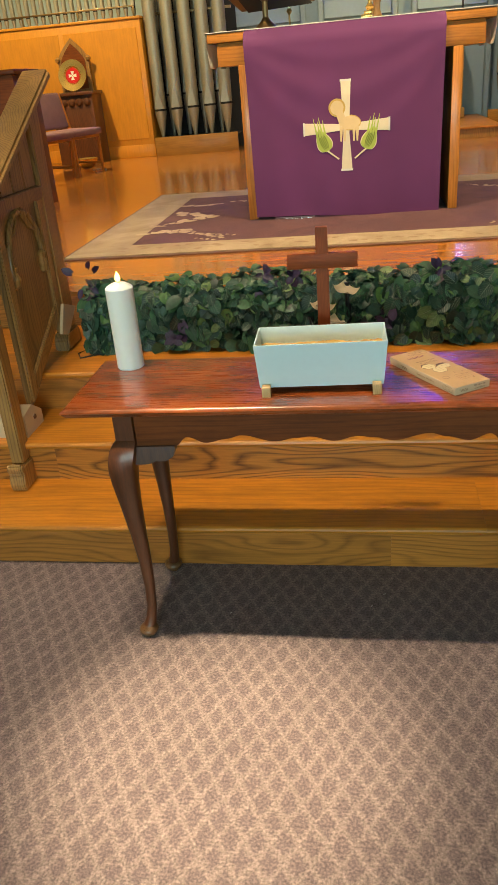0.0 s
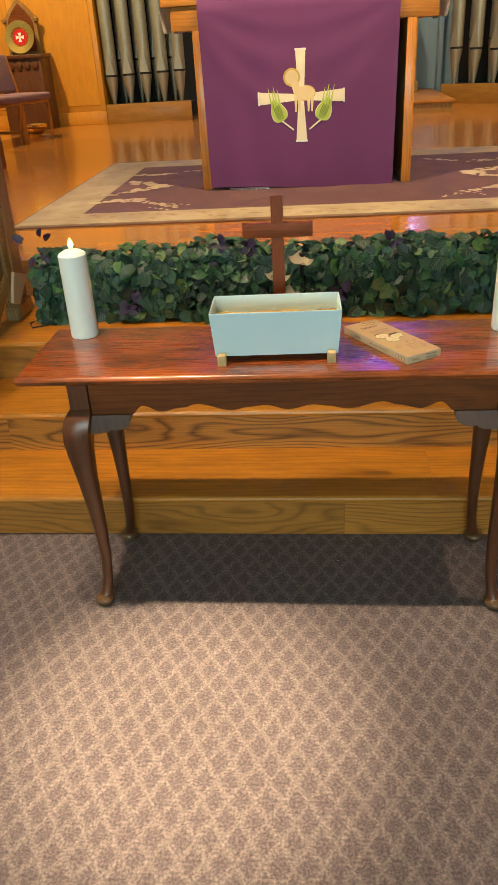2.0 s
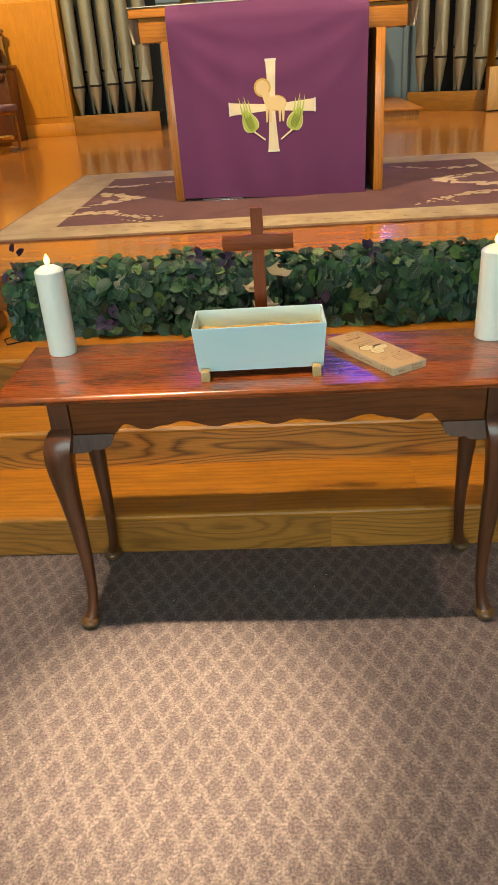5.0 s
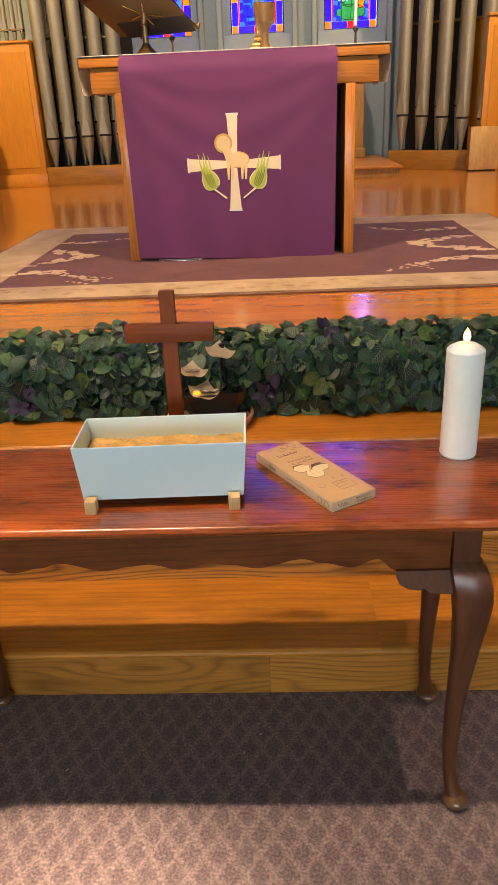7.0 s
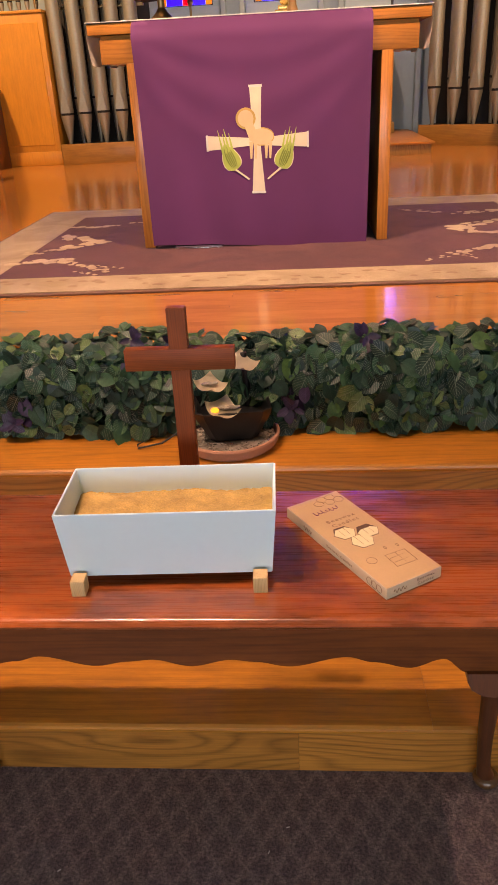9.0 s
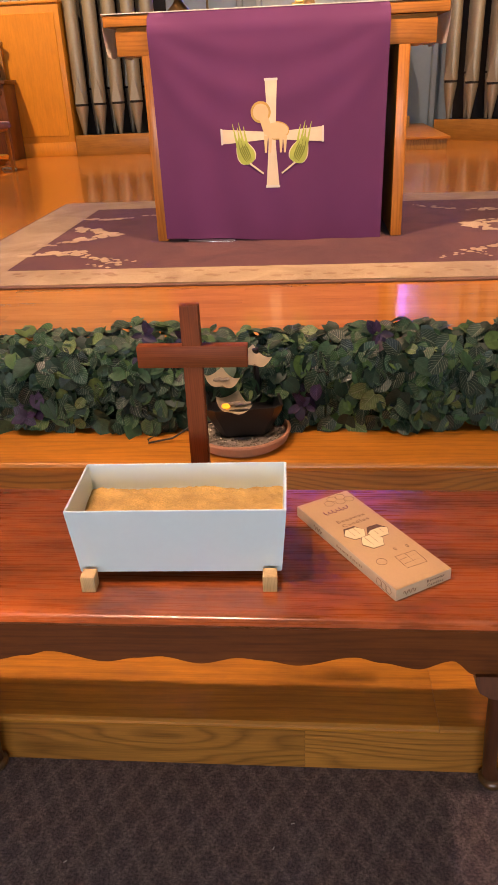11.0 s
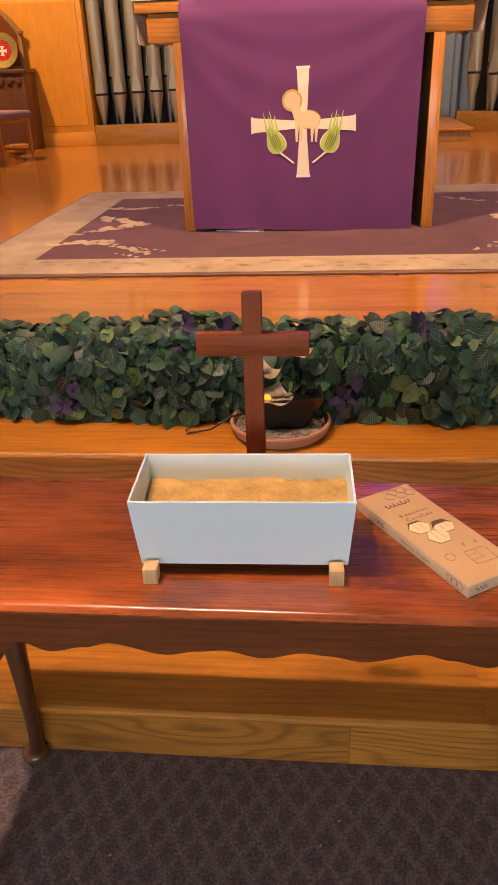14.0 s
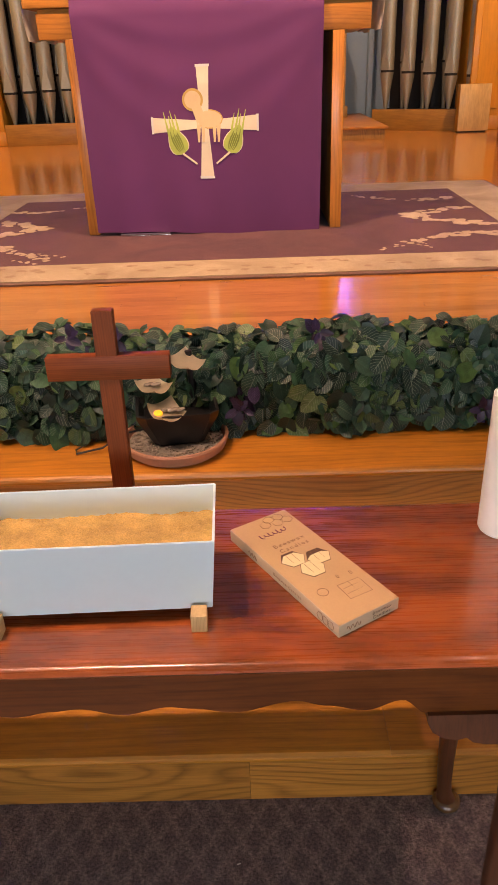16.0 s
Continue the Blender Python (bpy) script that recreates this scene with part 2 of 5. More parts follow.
G_BLUE, G_DEEP = stained("glass_blue", (0.02, 0.06, 0.80)), stained("glass_violet", (0.07, 0.02, 0.80))
G_SKY, G_AMBER = stained("glass_cyan", (0.05, 0.24, 0.55)), stained("glass_amber", (0.62, 0.26, 0.015))
G_RED, G_GREEN = stained("glass_red", (0.75, 0.03, 0.03)), stained("glass_green", (0.04, 0.30, 0.13))
G_WHITE = stained("glass_white", (0.42, 0.52, 0.56))


def carpet_material():
    """Mauve-brown loop pile with a paler diamond trellis."""
    m, n, l, p = nodes_of("trellis_carpet")
    v = coords(n, l, (1, 1, 1))
    wob = n.new("ShaderNodeTexNoise")
    set_in(wob, Scale=45.0, Detail=2.0)
    l.new(v, wob.inputs["Vector"])
    off = n.new("ShaderNodeVectorMath")
    off.operation = "MULTIPLY_ADD"
    l.new(wob.outputs["Color"], off.inputs[0])
    off.inputs[1].default_value = (0.022, 0.026, 0.0)
    l.new(v, off.inputs[2])
    sep = n.new("ShaderNodeSeparateXYZ")
    l.new(off.outputs[0], sep.inputs[0])
    u, w = maths(n, l, "DIVIDE", sep.outputs[0], 0.061), maths(n, l, "DIVIDE", sep.outputs[1], 0.098)

    def stripe(a):
        return maths(n, l, "ABSOLUTE", maths(n, l, "SUBTRACT", maths(n, l, "FRACT", a), 0.5))

    s1, s2 = stripe(maths(n, l, "ADD", u, w)), stripe(maths(n, l, "SUBTRACT", u, w))
    near = maths(n, l, "MINIMUM", s1, s2)
    pile = noise_tex(n, l, v, 150, 3, 0.7)
    tuft = noise_tex(n, l, v, 120, 2, 0.6)
    soil = noise_tex(n, l, v, 1.6, 4, 0.6)
    line = maths(n, l, "ADD", near, maths(n, l, "MULTIPLY_ADD", tuft, 0.4, -0.19))
    line = maths(n, l, "ADD", line, maths(n, l, "MULTIPLY_ADD", noise_tex(n, l, v, 22, 2), 0.3, -0.15))
    trellis = ramp(n, l, line, [(0.03, (0.252, 0.192, 0.178)), (0.24, (0.162, 0.118, 0.117))])
    speck = ramp(n, l, pile, [(0.34, (0.5,) * 3), (0.52, (1.0,) * 3), (0.70, (1.65, 1.6, 1.55))])
    col = mix(n, l, 1.0, trellis, speck, "MULTIPLY")
    col = mix(n, l, 1.0, col, ramp(n, l, soil, [(0.3, (0.88,) * 3), (0.7, (1.06,) * 3)]), "MULTIPLY")
    l.new(col, p.inputs["Base Color"])
    set_in(p, Roughness=0.95, Sheen_Weight=0.15)
    bump(n, l, maths(n, l, "MULTIPLY_ADD", tuft, 0.5, pile), p, 0.7, 0.004)
    return m


def cloth_material(name, colour):
    m, n, l, p = nodes_of(name)
    v = coords(n, l, (1, 1, 1))
    big, weave = noise_tex(n, l, v, 2.2, 3), noise_tex(n, l, coords(n, l, (400, 400, 900)), 1.0, 1)
    l.new(ramp(n, l, big, [(0.3, tuple(c * 0.85 for c in colour)), (0.7, colour)]), p.inputs["Base Color"])
    set_in(p, Roughness=0.8, Sheen_Weight=0.12)
    bump(n, l, weave, p, 0.2, 0.0006)
    return m


def rug_material(name, lo, hi, relief=0.5):
    m, n, l, p = nodes_of(name)
    v = coords(n, l, (1, 1, 1))
    cloud, pile = noise_tex(n, l, v, 3.0, 4, 0.6, 1.0), noise_tex(n, l, v, 260, 2)
    c = ramp(n, l, cloud, [(0.32, lo), (0.68, hi)])
    l.new(mix(n, l, 1.0, c, ramp(n, l, pile, [(0.3, (0.8,) * 3), (0.7, (1.12,) * 3)]), "MULTIPLY"), p.inputs["Base Color"])
    set_in(p, Roughness=0.95, Sheen_Weight=0.1)
    bump(n, l, pile, p, relief, 0.003)
    return m


def leaf_material(name, stops, vein):
    """Leaf blades that differ from one to the next, with pale ribs along the blade's own map."""
    m, n, l, p = nodes_of(name)
    uv = n.new("ShaderNodeUVMap")
    sep = n.new("ShaderNodeSeparateXYZ")
    l.new(uv.outputs[0], sep.inputs[0])
    side = maths(n, l, "ABSOLUTE", maths(n, l, "SUBTRACT", sep.outputs[0], 0.5))
    ribs = maths(n, l, "FRACT", maths(n, l, "MULTIPLY", maths(n, l, "SUBTRACT", sep.outputs[1], maths(n, l, "MULTIPLY", side, 0.75)), 7.0))
    rib = maths(n, l, "ABSOLUTE", maths(n, l, "SUBTRACT", ribs, 0.5))
    line = maths(n, l, "MINIMUM", maths(n, l, "MULTIPLY", side, 3.5), rib)
    info, geo = n.new("ShaderNodeObjectInfo"), n.new("ShaderNodeNewGeometry")
    key = maths(n, l, "FRACT", maths(n, l, "ADD", info.outputs["Random"], geo.outputs["Random Per Island"]))
    base = ramp(n, l, key, stops)
    veined = maths(n, l, "LESS_THAN", maths(n, l, "FRACT", maths(n, l, "MULTIPLY", key, 7.3)), 0.58)
    wear = noise_tex(n, l, coords(n, l, (1, 1, 1), True), 60, 2)
    base = mix(n, l, 1.0, base, ramp(n, l, wear, [(0.3, (0.7,) * 3), (0.7, (1.25,) * 3)]), "MULTIPLY")
    fac = maths(n, l, "MULTIPLY", maths(n, l, "MULTIPLY", maths(n, l, "LESS_THAN", line, 0.070), 0.36), maths(n, l, "MULTIPLY_ADD", veined, 0.88, 0.12))
    l.new(mix(n, l, fac, base, vein), p.inputs["Base Color"])
    set_in(p, Roughness=0.42, Specular_IOR_Level=0.38)
    bump(n, l, line, p, 0.25, 0.001)
    return m


for ln in list(M_FLOOR.node_tree.nodes["Principled BSDF"].inputs["Roughness"].links):
    M_FLOOR.node_tree.links.remove(ln)
M_FLOOR.node_tree.nodes["Principled BSDF"].inputs["Roughness"].default_value = 0.24
M_FLOOR.node_tree.nodes["Bump"].inputs["Strength"].default_value = 0.012
for mm in (M_CROSS, M_CROSSX, M_TABLE_D):
    mm.node_tree.nodes["Principled BSDF"].inputs["Specular IOR Level"].default_value = 0.25
M_CARPET = carpet_material()
M_FRONTAL = cloth_material("purple_frontal_cloth", (0.138, 0.028, 0.130))
M_RUG = rug_material("rug_plum", (0.080, 0.030, 0.045), (0.140, 0.056, 0.064))
M_RUGB = rug_material("rug_cream", (0.30, 0.23, 0.145), (0.46, 0.375, 0.255))
M_RUGC = rug_material("rug_blossom", (0.40, 0.31, 0.20), (0.58, 0.48, 0.33))
M_SPRIG = rug_material("rug_sprig", (0.26, 0.17, 0.11), (0.36, 0.26, 0.17))
M_RUGE = rug_material("rug_binding", (0.15, 0.075, 0.055), (0.20, 0.11, 0.08))
M_SAND = plain("coarse_sand", (0.60, 0.38, 0.12), 0.95, 0, 0.5, 75, 1.0, dist=0.004)
M_GRAVEL = plain("grey_gravel", (0.32, 0.27, 0.21), 0.9, 0, 0.5, 120, 0.5)
M_LEAF = leaf_material("green_leaf", [(0.0, (0.007, 0.024, 0.016)), (0.5, (0.019, 0.062, 0.040)), (0.82, (0.037, 0.110, 0.052)), (0.93, (0.055, 0.135, 0.035)), (1.0, (0.12, 0.19, 0.07))], (0.36, 0.42, 0.32))
M_PLEAF = leaf_material("purple_leaf", [(0.0, (0.014, 0.008, 0.022)), (1.0, (0.048, 0.028, 0.072))], (0.13, 0.09, 0.18))
M_CORE = plain("painted_leaf_shade", (0.010, 0.018, 0.010), 0.9, 0, 0.4, 30, 0.5)


# ---- mesh helpers ----
def box(bm, x0, x1, y0, y1, z0, z1, bevel=0.0, segs=2):
    r = bmesh.ops.create_cube(bm, size=1.0)
    vs = r["verts"]
    for v in vs:
        v.co = Vector(((x0 + x1) / 2 + v.co.x * (x1 - x0), (y0 + y1) / 2 + v.co.y * (y1 - y0), (z0 + z1) / 2 + v.co.z * (z1 - z0)))
    if bevel:
        es = list({e for v in vs for e in v.link_edges})
        bmesh.ops.bevel(bm, geom=es, offset=bevel, segments=segs, affect="EDGES", profile=0.5)
    return bm


def cube(x0, x1, y0, y1, z0, z1, bevel=0.003, segs=2):
    return box(bmesh.new(), x0, x1, y0, y1, z0, z1, bevel, segs)


def lathe(profile, segs=32, cx=0.0, cy=0.0, bm=None, squash=1.0):
    """Turned body from (radius, height) pairs; ends of radius 0 close it."""
    bm = bm or bmesh.new()
    rings = []
    for r, z in profile:
        if r < 1e-5:
            rings.append([bm.verts.new((cx, cy, z))])
        else:
            rings.append([bm.verts.new((cx + r * math.cos(6.28318 * i / segs), cy + squash * r * math.sin(6.28318 * i / segs), z)) for i in range(segs)])
    for a, b in zip(rings, rings[1:]):
        for i in range(segs):
            j = (i + 1) % segs
            if len(a) == 1 and len(b) > 1:
                bm.faces.new((a[0], b[j], b[i]))
            elif len(b) == 1 and len(a) > 1:
                bm.faces.new((a[i], a[j], b[0]))
            elif len(a) > 1:
                bm.faces.new((a[i], a[j], b[j], b[i]))
    bmesh.ops.recalc_face_normals(bm, faces=bm.faces)
    return bm


def sweep(points, radii, sides=10, bm=None, square=False):
    """A closed tube along points, with a radius at each."""
    bm = bm or bmesh.new()
    pts = [Vector(p) for p in points]
    rings = []
    for i, p in enumerate(pts):
        d = (pts[min(i + 1, len(pts) - 1)] - pts[max(i - 1, 0)]).normalized()
        side = d.cross(Vector((0, 1, 0)) if abs(d.y) < 0.9 else Vector((1, 0, 0))).normalized()
        up = side.cross(d)
        r = radii[i] if isinstance(radii, (list, tuple)) else radii
        rings.append([bm.verts.new(p + r * (math.cos(6.28318 * k / sides) * side + math.sin(6.28318 * k / sides) * up)) for k in range(sides)])
    for a, b in zip(rings, rings[1:]):
        for k in range(sides):
            bm.faces.new((a[k], a[(k + 1) % sides], b[(k + 1) % sides], b[k]))
    bm.faces.new(rings[0][::-1])
    bm.faces.new(rings[-1])
    bmesh.ops.recalc_face_normals(bm, faces=bm.faces)
    return bm


def prism(outline, depth, axis="y", at=0.0, bm=None):
    """A plate cut to an outline of (a, b) pairs, depth thick along axis from at."""
    bm = bm or bmesh.new()
    put = {"y": lambda a, b, d: (a, d, b), "z": lambda a, b, d: (a, b, d), "x": lambda a, b, d: (d, a, b)}[axis]
    lo = [bm.verts.new(put(a, b, at)) for a, b in outline]
    hi = [bm.verts.new(put(a, b, at + depth)) for a, b in outline]
    bm.faces.new(lo)
    bm.faces.new(hi[::-1])
    for i in range(len(lo)):
        j = (i + 1) % len(lo)
        bm.faces.new((lo[i], hi[i], hi[j], lo[j]))
    bmesh.ops.recalc_face_normals(bm, faces=bm.faces)
    return bm


def mesh_of(name, bm, material, smooth=None):
    me = bpy.data.meshes.new(name)
    bm.to_mesh(me)
    bm.free()
    me.materials.append(material)
    if smooth:
        me.shade_smooth()
        me.set_sharp_from_angle(angle=radians(smooth))
    return me


def solid(name, bm, material, place=(0, 0, 0), smooth=27, turn=0.0, **tags):
    """A thing that is one mesh."""
    ob = new(name, mesh_of(name, bm, material, smooth))
    ob.matrix_world = pose(*place, 0, 0, turn)
    return tagged(ob, **tags)


def thing(name, place, turn=0.0, **tags):
    ob = new(name)
    ob.empty_display_size = 0.05
    ob.matrix_world = pose(*place, 0, 0, turn)
    return tagged(ob, **tags)


def part(name, bm, material, parent, label="", smooth=27, m=None):
    ob = new(name, mesh_of(name, bm, material, smooth))
    ob.parent = parent
    if m is not None:
        ob.matrix_local = m
    return tagged(ob, label=label)


def piece(name, me, parent, m):
    ob = new(name, me)
    ob.parent = parent
    ob.matrix_local = m
    return ob


# ---- structure ----
S = 0.167
X0, X1 = -4.4, 11.0
solid("floor", cube(X0, X1, -6.0, 3.72, -0.1, 0.0, 0), M_CARPET, kind="structure", smooth=None,
      label="mauve-brown carpet with a pale diamond trellis", category="carpet")
RISE = [(3.71, 0.0, S), (4.02, S, 2 * S), (4.325, 2 * S, 3 * S), (4.95, 3 * S, 4 * S)]
BACK = [4.02, 4.325, 4.95]


def tread_profile(y0, y1, z):
    """Cross-section of a tread board with a rounded nosing that stands proud of its riser."""
    t, r = 0.028, 0.014
    pts = [(y1, z), (y1, z - t)]
    pts += [(y0 + r - r * math.sin(a), z - r - r * math.cos(a)) for a in [i * math.pi / 6 for i in range(7)]]
    return pts


JOINTS_R = [[0.9, 3.456, 6.4], [-0.4, 2.2, 5.5], [1.2, 4.6, 7.5], [0.2, 3.0, 6.0]]
JOINTS_T = [[0.3, 3.755, 6.9], [1.4, 4.9, 8.0], [0.2, 5.2, 8.3]]
for k, (y, z0, z1) in enumerate(RISE[:3]):
    step = thing(f"step_{k + 1}", (0, 0, 0), kind="structure", label="varnished oak chancel step with a rounded nosing", category="step")
    cuts = [X0, *JOINTS_R[k], X1]
    for a, b in zip(cuts, cuts[1:]):
        part("riser", cube(a + 0.0002, b - 0.0002, y, y + 0.02, z0, z1 - 0.028, 0.0003, 1), M_RISER_BOLD if k == 1 else M_RISER, step)
    cuts = [X0, *JOINTS_T[k], X1]
    for a, b in zip(cuts, cuts[1:]):
        mid = (y - 0.024 + BACK[k]) / 2
        if k == 2:
            for q in range(5):
                ya, yb = y - 0.024 + q * (BACK[k] - y + 0.024) / 5, y - 0.024 + (q + 1) * (BACK[k] - y + 0.024) / 5
                bm = prism(tread_profile(ya, yb, z1), b - a - 0.0004, "x", a) if q == 0 else cube(a, b - 0.001, ya + 0.0006, yb, z1 - 0.028, z1 - 0.0004, 0.0008, 1)
                part("tread_board", bm, M_TREAD, step)
        else:
            part("tread_board", prism(tread_profile(y - 0.024, BACK[k], z1), b - a - 0.0004, "x", a), M_TREAD, step)
    part("core", cube(X0, X1, y + 0.021, BACK[k] + 0.05, 0.0 if k == 0 else z0 - 0.03, z1 - 0.03, 0), M_DARKWOOD, step)

P = 4 * S
platform = thing("platform_floor", (0, 0, 0), kind="structure", label="glossy varnished strip-wood chancel floor", category="floor")
part("riser", cube(X0, X1, 4.95, 4.97, 3 * S, P - 0.02, 0.001, 1), M_RISER, platform)
part("subfloor", cube(X0, X1, 4.971, 13.9, 0.2, P - 0.021, 0), M_DARKWOOD, platform)

# walls that close the place
def wall(name, x0, x1, y0, y1, z0, z1, material, label):
    return solid(name, cube(x0, x1, y0, y1, z0, z1, 0), material, kind="structure", label=label, category="wall", smooth=None)


wall("wall_west", X0 - 0.25, X0, -6.0, 14.2, -0.1, 7.6, M_NAVE, "plain cream plaster side wall")
wall("wall_east", X1, X1 + 0.25, -6.0, 14.2, -0.1, 7.6, M_NAVE, "plain cream plaster side wall")
wall("wall_south", X0, X1, -6.25, -6.0, -0.1, 7.6, M_NAVE, "plain cream plaster end wall")
wall("ceiling", X0 - 0.25, X1 + 0.25, -6.25, 14.2, 7.6, 7.8, M_NAVE, "plain cream ceiling")
north = thing("wall_north", (0, 0, 0), kind="structure", label="blue-grey plaster apse wall with three window openings", category="wall")
WINS = [(1.77, 2.47), (2.98, 3.68), (4.2, 4.9)]
ZS, ZT, YW = 2.34, 6.0, 13.2
edges = [X0, *[v for w in WINS for v in w], X1]
for a, b in zip(edges[::2], edges[1::2]):
    part("pier", cube(a, b, YW, YW + 0.3, P, 7.6, 0), M_WALL, north, smooth=None)
for a, b in WINS:
    part("apron_wall", cube(a, b, YW, YW + 0.3, P, ZS, 0), M_WALL, north, smooth=None)
    part("head_wall", cube(a, b, YW, YW + 0.3, ZT, 7.6, 0), M_WALL, north, smooth=None)
# raised splayed frame round each opening
for a, b in WINS:
    bm = bmesh.new()
    for x0, x1 in ((a - 0.17, a - 0.10), (b + 0.10, b + 0.17)):
        box(bm, x0, x1, YW - 0.16, YW - 0.002, P, 7.0, 0.012, 1)
    part("mullion_buttress", bm, M_WALL, north)
    sill = prism([(YW - 0.12, ZS - 0.22), (YW - 0.003, ZS - 0.22), (YW - 0.003, ZS - 0.012), (YW - 0.03, ZS - 0.012)], b - a + 0.18, "x", a - 0.09)
    part("sloping_sill", sill, M_WALL, north)


def glass_pane(parent, x0, x1, z0, z1, material, name="pane"):
    part(name, cube(x0 + 0.003, x1 - 0.003, YW + 0.10, YW + 0.106, z0 + 0.003, z1 - 0.003, 0), material, parent, smooth=None).visible_shadow = True


def stained_window(index, a, b, shapes):
    w = thing(f"window_{index}", (0, 0, 0), kind="structure", label="stained-glass window with violet-blue border and amber squares", category="window")
    q, t = 0.085, 0.022
    lead = bmesh.new()
    part("back_frame", box(box(box(box(bmesh.new(), a, a + 0.016, YW + 0.08, YW + 0.13, ZS, ZT), b - 0.016, b, YW + 0.08, YW + 0.13, ZS, ZT), a, b, YW + 0.08, YW + 0.13, ZS, ZS + 0.016), a, b, YW + 0.08, YW + 0.13, ZT - 0.016, ZT), M_LEAD, w, smooth=None)
    xa, xb, za, zb = a + 0.016, b - 0.016, ZS + 0.016, ZT - 0.016
    n = 10
    hz = (zb - za - q) / n
    for side in (0, 1):
        x0 = xa if side == 0 else xb - q
        for k in range(n + 1):
            z = za + k * hz
            glass_pane(w, x0, x0 + q, z, z + q, G_AMBER, "amber_square")
            if k < n:
                glass_pane(w, x0, x0 + q, z + q, z + hz, G_DEEP, "border_pane")
        xi = xa + q if side == 0 else xb - q - t
        glass_pane(w, xi, xi + t, za + q, zb - q, G_RED, "red_fillet")
    for z in (za, zb - q):
        c = (xa + xb) / 2
        glass_pane(w, xa + q, c - q / 2, z, z + q, G_DEEP, "border_pane")
        glass_pane(w, c - q / 2, c + q / 2, z, z + q, G_RED, "red_square")
        glass_pane(w, c + q / 2, xb - q, z, z + q, G_DEEP, "border_pane")
    # field of small quarries
    fx0, fx1, fz0, fz1 = xa + q + t, xb - q - t, za + q, zb - q
    rnd = random.Random(index)
    cx, low = (fx0 + fx1) / 2, 0.78
    zones = [(9, 17, fz0, fz0 + low), (4, 22, fz0 + low, fz1)]  # small irregular pieces in the picture, plain quarries above
    for cols, rows, z0, z1 in zones:
        w_, h_ = (fx1 - fx0) / cols, (z1 - z0) / rows
        shift = 0.34 if cols > 4 else 0.0
        knots = [[(fx0 + c * w_ + (rnd.uniform(-shift, shift) * w_ if 0 < c < cols else 0), z0 + r * h_ + (rnd.uniform(-shift, shift) * h_ if 0 < r < rows else 0)) for c in range(cols + 1)] for r in range(rows + 1)]
        for r in range(rows):
            for c in range(cols):
                quad = [knots[r][c], knots[r][c + 1], knots[r + 1][c + 1], knots[r + 1][c]]
                x, z = sum(q[0] for q in quad) / 4, sum(q[1] for q in quad) / 4
                material = rnd.choice([G_BLUE, G_BLUE, G_BLUE, G_SKY, G_DEEP] if cols == 4 else [G_BLUE, G_BLUE, G_BLUE, G_BLUE, G_SKY, G_DEEP, G_SKY])
                for dx, dz, rx, rz, glass in shapes:
                    if ((x - cx - dx) / rx) ** 2 + ((z - fz0 - dz) / rz) ** 2 < 1:
                        material = glass
                part("quarry", prism(quad, 0.006, "y", YW + 0.10), material, w, smooth=None)
    for dx, dz, rx, rz, glass in shapes:
        ring = [(cx + dx + rx * math.cos(k * 0.3307), YW + 0.097, fz0 + dz + rz * math.sin(k * 0.3307)) for k in range(20)]
        part("lead_came", sweep(ring, 0.005, 5), M_LEAD, w, smooth=None)
    for c in range(1, 4):
        x = fx0 + c * (fx1 - fx0) / 4
        part("lead_came", sweep([(x, YW + 0.098, fz0), (x + 0.02 * (-1) ** c, YW + 0.098, fz0 + 0.4), (x, YW + 0.098, fz0 + 0.8), (x, YW + 0.098, fz1)], 0.0035, 4), M_LEAD, w, smooth=None)
    for k in range(7):
        box(lead, fx0, fx1, YW + 0.085, YW + 0.094, fz0 + (k + 1) * 0.42, fz0 + (k + 1) * 0.42 + 0.012)
    part("glazing_bar", lead, M_LEAD, w, smooth=None)
    return w


stained_window(1, *WINS[0], [(-0.08, 0.34, 0.09, 0.10, G_WHITE), (0.12, 0.2, 0.06, 0.10, G_WHITE), (0.0, 0.75, 0.14, 0.22, G_RED)])
w2 = stained_window(2, *WINS[1], [(0.04, 0.26, 0.11, 0.11, G_SKY), (-0.06, 0.62, 0.10, 0.10, G_WHITE), (0.12, 0.62, 0.07, 0.13, G_RED)])
for x0, x1, z in ((-0.17, -0.06, 0.27), (-0.15, -0.02, 0.10), (-0.12, 0.06, 0.45)):
    part("lettering_bar", cube(3.33 + x0, 3.33 + x1, YW + 0.09, YW + 0.094, ZS + 0.1 + z, ZS + 0.1 + z + 0.028, 0), G_WHITE, w2, smooth=None)
stained_window(3, *WINS[2], [(0.0, 0.10, 0.19, 0.09, G_GREEN), (-0.02, 0.32, 0.12, 0.16, G_GREEN), (-0.10, 0.28, 0.05, 0.07, G_WHITE), (0.13, 0.28, 0.06, 0.14, G_AMBER), (0.0, 0.56, 0.07, 0.09, G_WHITE)])


